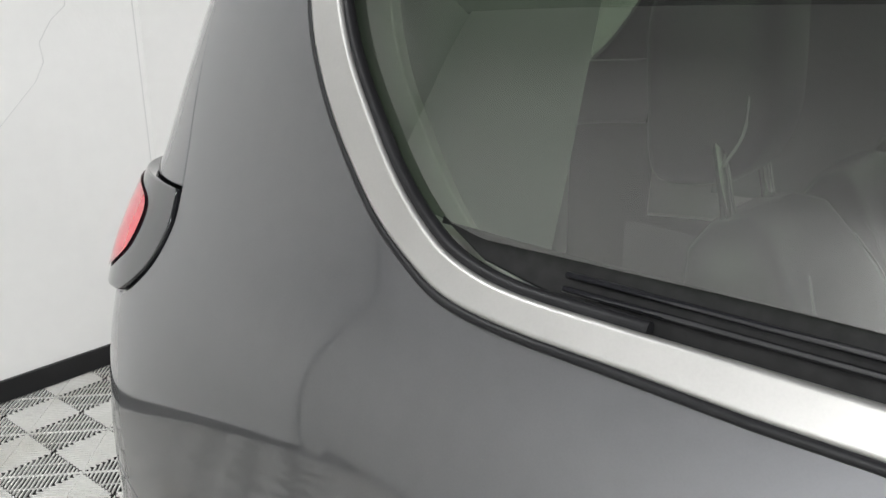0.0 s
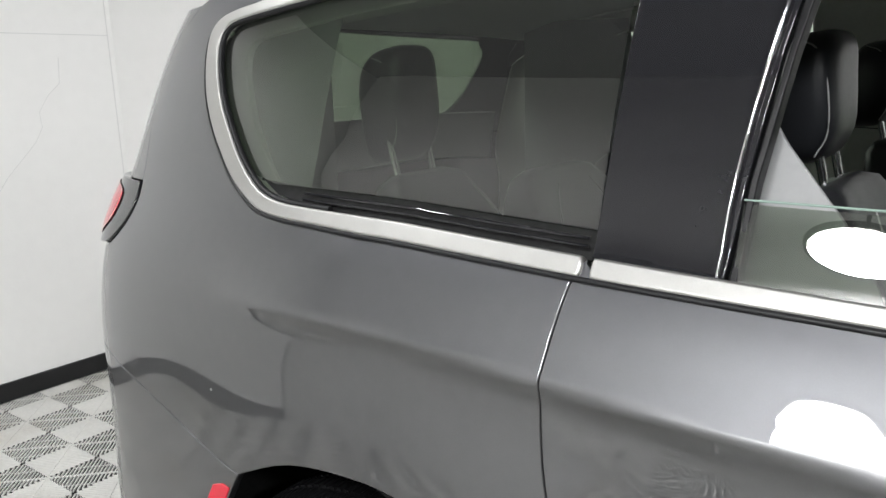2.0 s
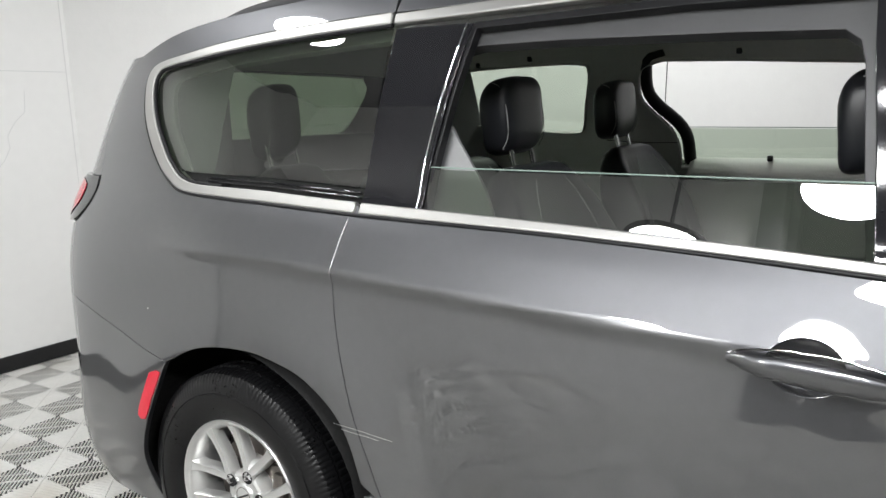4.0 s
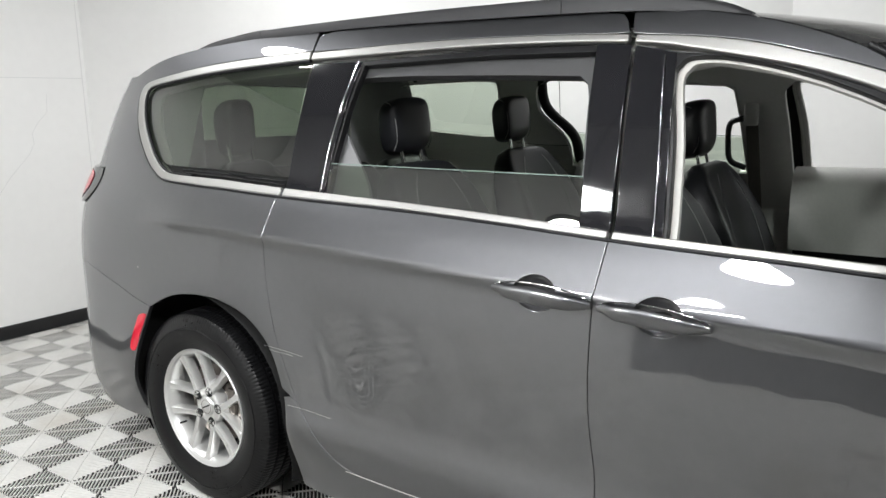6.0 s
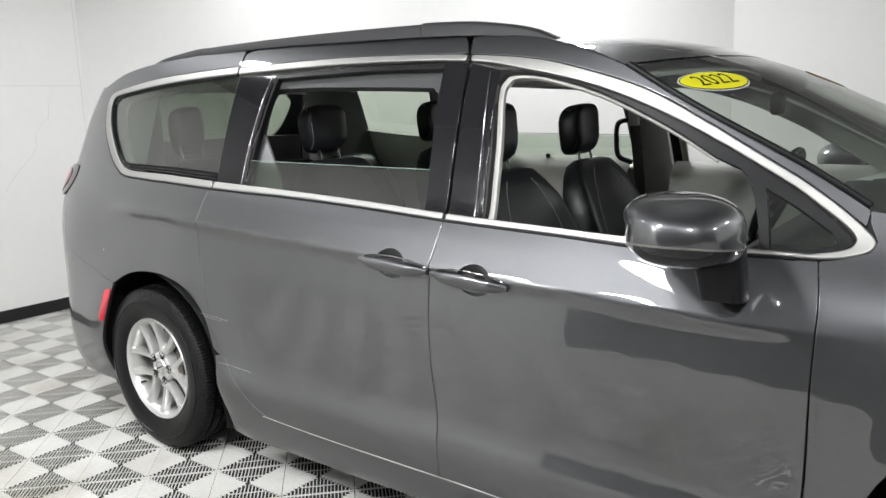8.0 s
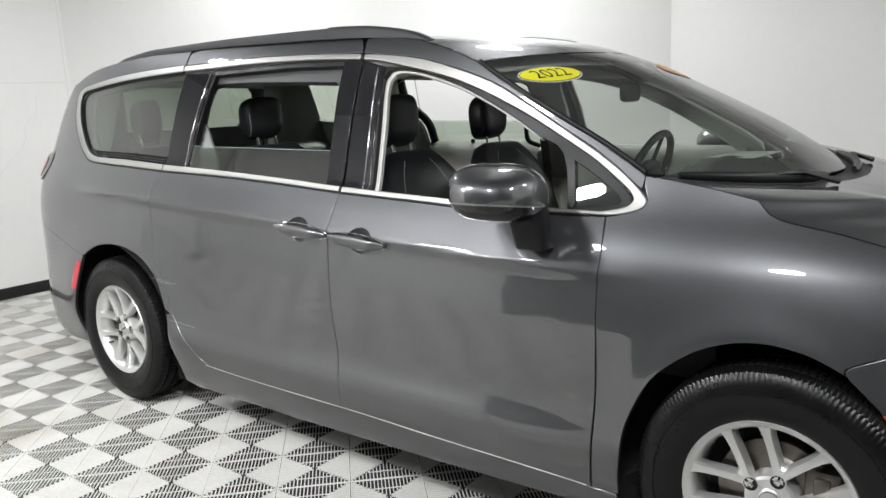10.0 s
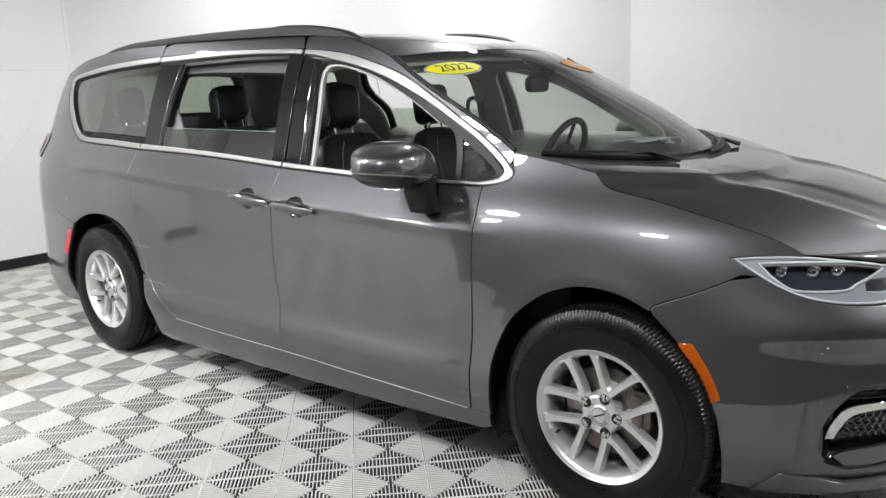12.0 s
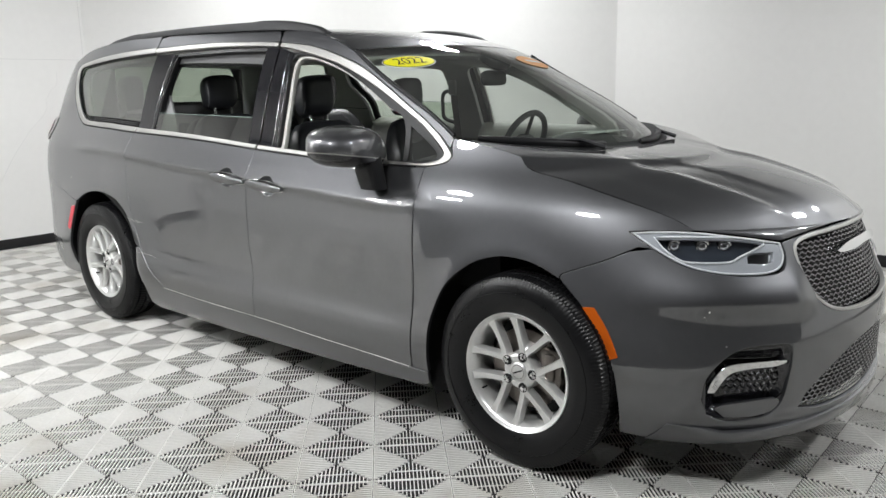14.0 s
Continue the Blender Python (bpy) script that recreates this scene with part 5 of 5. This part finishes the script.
# Stickers on the windscreen.
def screen_flat(a, b):
    """A chart on the windscreen in metres: a across to the left, b up."""
    return screen(.262 - b / .62, (a - .535) / .70)


def oval(a0, b0, ra, rb, n=48):
    return [(a0 + ra * math.cos(t), b0 + rb * math.sin(t)) for t in np.linspace(0, 2 * math.pi, n, endpoint=False)]


year = empty("year_sticker", van, "yellow oval sticker that reads 2022 on the windscreen")
panel("sticker_border", oval(0, 0, .113, .044), PAPER, year, screen_flat, off=.002, flange=0, gap=0, step=.02)
panel("sticker_line", oval(0, 0, .1095, .041), INK, year, screen_flat, off=.0028, flange=0, gap=0, step=.02)
panel("sticker_face", oval(0, 0, .107, .0385), YELLOW, year, screen_flat, off=.0036, flange=0, gap=0, step=.02)
text = bpy.data.curves.new("year", "FONT")
text.body, text.size, text.align_x, text.align_y = "2022", .078, "CENTER", "CENTER"
probe = bpy.data.objects.new("year", text)
me = bpy.data.meshes.new_from_object(probe)
bpy.data.objects.remove(probe)
for v in me.vertices:
    a, b = v.co.x * .84, v.co.y * .82
    p = Vector(screen_flat(a, b))
    n = (Vector(screen_flat(a + .002, b)) - p).cross(Vector(screen_flat(a, b + .002)) - p).normalized()
    v.co = p + n * .0046
part("lettering", me, INK, year, "black digits 2022")
other = empty("orange_sticker", van, "orange oval sticker, paled as by reflection, with a plain writing bar on the windscreen")
panel("sticker_face", oval(.79, -.016, .16, .046), ORANGE, other, screen_flat, off=.003, flange=0, gap=0, step=.02)
panel("writing_bar", [(.70, -.024), (.88, -.024), (.88, -.008), (.70, -.008)], PAPER, other, screen_flat, off=.004, flange=0, gap=0, step=.02)

# ---- the van: inside ----
sheet("headliner", lambda x, w: (roof(x, w * .93)[0], roof(x, w * .93)[1], roof(x, w * .93)[2] - .055), list(np.linspace(-2.1, .50, 20)), list(np.linspace(-1, 1, 17)), HEADLINER, van, "pale grey fabric headliner")
bm = bmesh.new()
box(bm, (3.1, 1.62, .04), Matrix.Translation((-.75, 0, .42)), .01, 1)
part("cabin_floor", bm, CARPET, van, "black carpet")
holes_left = [
    path([(-1.70, 1.362), (-1.765, 1.43), (-1.745, 1.545), (-1.684, 1.592), (-1.443, 1.600), (-1.235, 1.596), (-1.20, 1.56), (-1.232, 1.438), (-1.256, 1.335), (-1.30, 1.316), (-1.468, 1.328), (-1.70, 1.362)], 3)[:-1],
    [(-.874, 1.190)] + path([(-.872, 1.20), (-.876, 1.263), (-.902, 1.329), (-.975, 1.404), (-1.008, 1.461), (-.990, 1.56), (-.90, 1.590)], 3) + [(-.65, 1.577), (-.42, 1.560), (-.13, 1.538), (-.098, 1.520), (-.085, 1.41), (-.072, 1.25), (-.066, 1.168)],
    path([(.115, 1.152), (.100, 1.372), (.090, 1.49), (.105, 1.525), (.15, 1.543), (.27, 1.530), (.46, 1.473), (.66, 1.378), (.80, 1.292), (.95, 1.205), (1.03, 1.16)], 3) + [(1.04, 1.14), (.6, 1.143)],
]
for mirror in (True, False):
    border = [(-2.2, .86), (-1.02, .86), (-1.0, .45), (1.0, .45), (1.05, .85), (1.10, 1.10)] + [(x, arc_out(x)) for x in np.arange(1.08, .05, -.1)] + [(x, roof_edge(x) - .03) for x in np.arange(-.05, -2.0, -.15)] + [(-2.15, 1.5), (-2.25, 1.2)]
    holes = holes_left if mirror else [list(REAR_IN) + [(-1.14, top(-1.14)), (-1.5, top(-1.5))], [(-1.01, 1.145), (-1.005, 1.30), (-.985, 1.45), (-.955, 1.585), (-.10, 1.580), (-.065, 1.4), (-.045, 1.112)], [(.13, 1.118), (.11, 1.35), (.085, 1.55)] + [(x, arc_in(x) + .012) for x in np.arange(.2, 1.08, .08)] + [(1.12, 1.13), (1.0, 1.09)]]
    panel("side_trim", border, TRIM_GREY, van, skin, holes=holes, off=-.065, flange=.02, gap=0, step=.06, mirror=mirror, label="grey plastic side trim")
# black seal round the left sliding window and a dark door pad
bm = bmesh.new()
pts = [Vector(skin(u, z)) + Vector((0, .052, 0)) for u, z in path([(-.846, 1.175), (-.850, 1.27), (-.884, 1.331), (-.955, 1.397), (-.988, 1.462), (-.972, 1.566), (-.90, 1.592)], 3)]
tube(bm, [Vector((p.x, -p.y, p.z)) for p in pts], .024, 10, up=(0, 1, 0))
part("window_seal", bm, BLACK_TRIM, SLIDER_L, "black window seal", smooth=60)
# small black clips for the sun blinds
for u, z in ((-1.628, 1.583), (-1.449, 1.594), (-.637, 1.572), (-.551, 1.190)):
    bm = bmesh.new()
    p = Vector(skin(u, z))
    box(bm, (.020, .016, .022), Matrix.Translation((p.x, -p.y - .07, p.z)), .004, 2)
    part("blind_clip", bm, BLACK_TRIM, van, "small black blind clip", smooth=40)
# parting line of the left quarter trim
bm = bmesh.new()
pts = [Vector(skin(u, z)) + Vector((0, .067, 0)) for u, z in path([(-1.17, 1.262), (-1.02, 1.252), (-.885, 1.250)])]
tube(bm, [Vector((p.x, -p.y, p.z)) for p in pts], .0018, 6)
part("trim_line", bm, FRAME_GREY, van, "dark parting line in the trim")
# sloping ledges under the left windows
for door, u0, u1, lift in ((SLIDER_L, -.84, -.09, .0), (FRONT_L, .12, 1.0, -.018)):
    rows = [(.055, 1.190), (.075, 1.186), (.105, 1.165), (.135, 1.125), (.150, 1.06), (.152, .96), (.150, .86)]
    sheet("door_ledge", lambda u, k: Vector(skin(u, 1.16)) * 1.0 + Vector((0, rows[k][0], rows[k][1] + lift - Vector(skin(u, 1.16)).z)), list(np.linspace(u0, u1, 14)), range(len(rows)), TRIM_GREY, door, "pale grey ledge under the window", mirror=True)
panel("door_pad", [(.13, .50), (1.02, .50), (1.02, .98), (.8, 1.0), (.13, 1.0)], BLACK_PLASTIC, FRONT_L, skin, off=-.16, flange=.02, gap=0, step=.06, mirror=True, label="black door pad")


def seat(x, y, headrest=True, wide=1.0, lift=0.0, slim=1.0):
    """A leather seat whose headrest stands at x; it looks along +x."""
    s = empty("car_seat", van, "black leather car seat with pale stitching")
    lean = radians(17)
    up = Vector((-math.sin(lean), 0, math.cos(lean)))
    fwd = Vector((math.cos(lean), 0, math.sin(lean)))
    base = Vector((x + .235, y, .60 + lift))

    def section(c, w, d, wing, n=36):
        ring = []
        for a in np.linspace(0, 2 * math.pi, n, endpoint=False):
            ca, sa = math.cos(a), math.sin(a)
            px = math.copysign(abs(ca) ** .55, ca) * d / 2
            py = math.copysign(abs(sa) ** .55, sa) * w / 2
            if ca > 0:
                px += wing * (abs(py) / (w / 2)) ** 3 - .012 * (1 - (abs(py) / (w / 2)) ** 2)
            ring.append(c + fwd * px + Vector((0, py * wide, 0)))
        return ring
    bm = bmesh.new()
    spec = [(.0, .40, .10, .04), (.06, .49, .15, .06), (.20, .52, .16, .07), (.38, .52, .15, .06), (.50, .48, .125, .04), (.57, .41, .105, .02), (.615, .33, .085, .01), (.632, .22, .05, .0)]
    loft(bm, [section(base + up * h, w, d, wing) for h, w, d, wing in spec])
    bmesh.ops.recalc_face_normals(bm, faces=bm.faces)
    part("backrest", bm, LEATHER, s, smooth=60)
    bm = bmesh.new()
    for sy in (-1, 1):
        pts = [base + up * h + fwd * (d / 2 - .003 + .012) + Vector((0, sy * w, 0)) for h, w, d in ((.08, .165, .15), (.25, .165, .155), (.40, .160, .145), (.52, .12, .12), (.58, .08, .10))]
        bm = bmesh.new()
        tube(bm, spline(pts, 5), .0012, 6)
        part("stitching", bm, STITCH, s, "pale stitching")
    bm = bmesh.new()
    blob(bm, (.50, .52, .17), (.5, .5), Matrix.Translation((x + .46, y, .60)) @ Matrix.Rotation(radians(-5), 4, "Y"), 32, 14, lambda p: (p.x, p.y, p.z + .03 * (abs(p.y) / .26) ** 3))
    part("cushion", bm, LEATHER, s, smooth=60)
    bm = bmesh.new()
    box(bm, (.42, .44, .16), Matrix.Translation((x + .42, y, .49)), .02, 2)
    part("seat_base", bm, BLACK_PLASTIC, s, smooth=40)
    if not headrest:
        return s
    top_c = base + up * .62
    for sy in (-1, 1):
        bm = bmesh.new()
        tube(bm, [top_c + Vector((0, sy * .055, -.03)), top_c + up * .09 + Vector((0, sy * .055, 0))], .007, 8)
        part("headrest_post", bm, BRIGHT, s, "chrome headrest post", smooth=60)
    hm = Matrix.Translation(top_c + up * .145) @ Matrix.Rotation(-lean * .45, 4, "Y")
    bm = bmesh.new()
    blob(bm, (.120 * slim, .225 * wide, .215 * (.5 + .5 * slim)), (.55, .5), hm, 36, 20, lambda p: (p.x + .02 * (p.z / .1) * abs(p.z / .1), p.y * (1 - .10 * (p.z < 0) * abs(p.z) / .1), p.z))
    part("headrest", bm, LEATHER, s, smooth=60)
    bm = bmesh.new()
    for sy in (-1, 1):
        pts = [hm @ Vector((px, sy * .100 * wide, pz)) for px, pz in ((.0, .090), (.030, .070), (.040, .02), (.036, -.05), (.015, -.085))]
        bm = bmesh.new()
        tube(bm, spline(pts, 4), .0014, 6)
        part("stitching", bm, STITCH, s, "pale stitching")
    return s


for x, y, lift in ((-.135, -.38, .020), (-.175, .37, .006), (-.976, -.40, .048), (-1.018, .43, .052)):
    seat(x, y, lift=lift, slim=.85 if x < -.5 else 1.0)
seat(-1.68, -.58, wide=.62, lift=.05)
for y in (.0, .46):
    seat(-1.72, y, headrest=False)

# Dashboard, steering wheel, inner mirror, belt, handle.
bm = bmesh.new()
ring = lambda y, k: [(1.36, y, 1.06 * k), (1.20, y, 1.105 * k), (1.02, y, 1.12 * k), (.90, y, 1.105 * k), (.84, y, 1.06 * k), (.84, y, .98 * k), (.90, y, .80), (1.0, y, .60), (1.36, y, .60)]
loft(bm, [ring(y, k) for y, k in ((-.74, .985), (-.60, 1.0), (-.2, 1.005), (.15, 1.0), (.28, 1.02), (.42, 1.03), (.56, 1.02), (.68, 1.0), (.74, .985))])
bmesh.ops.recalc_face_normals(bm, faces=bm.faces)
part("dashboard", bm, BLACK_PLASTIC, van, "black grained dashboard", smooth=50)
wheel_m = Matrix.Translation((.66, .42, 1.075)) @ Matrix.Rotation(radians(-68), 4, "Y")
steer = empty("steering_wheel", van, "black leather steering wheel")
bm = bmesh.new()
pts = [wheel_m @ Vector((.185 * math.cos(a), .185 * math.sin(a), 0)) for a in np.linspace(0, 2 * math.pi, 49)]
tube(bm, pts, .0165, 10, up=(.37, 0, .93))
part("rim", bm, LEATHER, steer, smooth=60)
bm = bmesh.new()
blob(bm, (.12, .15, .06), (.6, .6), wheel_m, 24, 10)
part("hub", bm, BLACK_PLASTIC, steer, smooth=60)
for a in (10, 170, 270):
    bm = bmesh.new()
    d = Vector((math.sin(radians(a)) * -1, math.cos(radians(a)), 0))
    tube(bm, [wheel_m @ (d * .05), wheel_m @ (d * .18)], .014, 8, flat=.6)
    part("spoke", bm, BLACK_PLASTIC, steer, smooth=60)
mir = empty("inside_mirror", van, "black inside mirror on the windscreen")
bm = bmesh.new()
blob(bm, (.045, .25, .075), (.5, .5), Matrix.Translation((.74, .05, 1.430)) @ Matrix.Rotation(radians(12), 4, "Z"), 28, 12)
part("mirror_housing", bm, BLACK_PLASTIC, mir, smooth=60)
bm = bmesh.new()
blob(bm, (.14, .13, .06), (.5, .5), Matrix.Translation((.76, .03, 1.515)) @ Matrix.Rotation(radians(28), 4, "Y"), 24, 10)
part("sensor_box", bm, BLACK_PLASTIC, mir, smooth=60)
for side in (-1, 1):
    visor = bmesh.new()
    box(visor, (.18, .40, .016), Matrix.Translation((.40, side * .36, 1.515)) @ Matrix.Rotation(radians(10), 4, "Y"), .007, 2)
    part("sun_visor", visor, HEADLINER, van, "pale grey sun visor", smooth=40)
belt = empty("seat_belt", van, "brown-grey seat belt on its pillar guide")
bm = bmesh.new()
for a, b in zip([(-.030, .655, 1.36), (-.008, .69, 1.00), (.02, .70, .75)], [(-.008, .69, 1.00), (.02, .70, .75), (.03, .71, .6)]):
    va, vb = Vector(a), Vector(b)
    loft(bm, [[v + Vector((dx, dy, 0)) for dx, dy in ((-.024, 0), (.024, 0), (.024, .002), (-.024, .002))] for v in (va, vb)])
part("webbing", bm, BELT, belt)
bm = bmesh.new()
box(bm, (.055, .02, .09), Matrix.Translation((-.032, .652, 1.385)), .009, 2)
part("guide", bm, TRIM_GREY, belt, smooth=50)
bm = bmesh.new()
tube(bm, spline([(-.07, .70, 1.37), (-.115, .665, 1.35), (-.12, .66, 1.27), (-.11, .665, 1.20), (-.06, .70, 1.17)], 5), .012, 8)
part("grab_handle", bm, BLACK_PLASTIC, van, "black grab handle on the pillar", smooth=60)

bm = bmesh.new()
loft(bm, [[Vector((x, y, 1.150 + .004 * math.sin(9 * x + 5 * y) + h)) for x, y in ((.93, .40), (1.13, .36), (1.17, .66), (.97, .70))] for h in (0, .0006)])
tagged(part("paper_sheet", bm, PAPER), "white printed sheet lying on the dashboard", "paper")

# Scratches on the sliding door and a chip on the quarter panel.
SCRATCH = material("bare_scratch", (.36, .36, .36), .5)
for pts in ([(-1.150, .684), (-1.08, .681), (-.985, .670)], [(-1.125, .674), (-1.06, .670), (-1.02, .666)], [(-1.045, .499), (-.98, .498), (-.87, .484)]):
    bm = bmesh.new()
    tube(bm, [Vector(skin(*p)) + Vector((0, -.0003, 0)) for p in path(pts)], .0005, 5)
    part("scratch", bm, SCRATCH, SLIDER, "thin pale scratch in the paint")
bm = bmesh.new()
blob(bm, (.005, .002, .006), (1, 1), Matrix.Translation(Vector(skin(-1.705, .873)) + Vector((0, -.0005, 0))), 10, 6)
part("paint_chip", bm, SCRATCH, van, "small white paint chip")
CHIP = material("white_primer_chip", (.7, .7, .7), .6)
for u, z, r in ((2.017, .657, .0032), (1.996, .641, .0016), (2.002, .633, .0018), (2.055, .548, .0018)):
    p, h = Vector(skin(u, z)), 4e-3
    n = (Vector(skin(u + h, z)) - Vector(skin(u - h, z))).cross(Vector(skin(u, z + h)) - Vector(skin(u, z - h))).normalized()
    bm = bmesh.new()
    blob(bm, (2 * r, 2 * r, 2.2 * r), (1, 1), Matrix.Translation(p + n * (bumper_shoulder(u, z) - r * .6)), 10, 6)
    part("paint_chip", bm, CHIP, bumper, "small white paint chip")

# Joints and creases of the wall panels.
west = bpy.data.objects["wall_west"]
for y0, y1, z0, z1 in ((-.88, .445, 1.70, 1.70), (.445, .445, .10, CEIL)):
    bm = bmesh.new()
    box(bm, (.0016, abs(y1 - y0) + .004, abs(z1 - z0) + .004), Matrix.Translation((-4.4495, (y0 + y1) / 2, (z0 + z1) / 2)))
    part("panel_joint", bm, JOINT, west, "thin grey panel joint")
bm = bmesh.new()
tube(bm, [(-4.4495, y, z) for y, z in ((-.42, .62), (-.30, .82), (-.13, 1.05), (.02, 1.20), (.06, 1.27), (.055, 1.34), (.11, 1.42), (.17, 1.47), (.18, 1.59))], .0012, 6)
part("wall_crease", bm, JOINT, west, "fine crease in the wall covering")

# ---- floor tiles ----
lay_tiles()
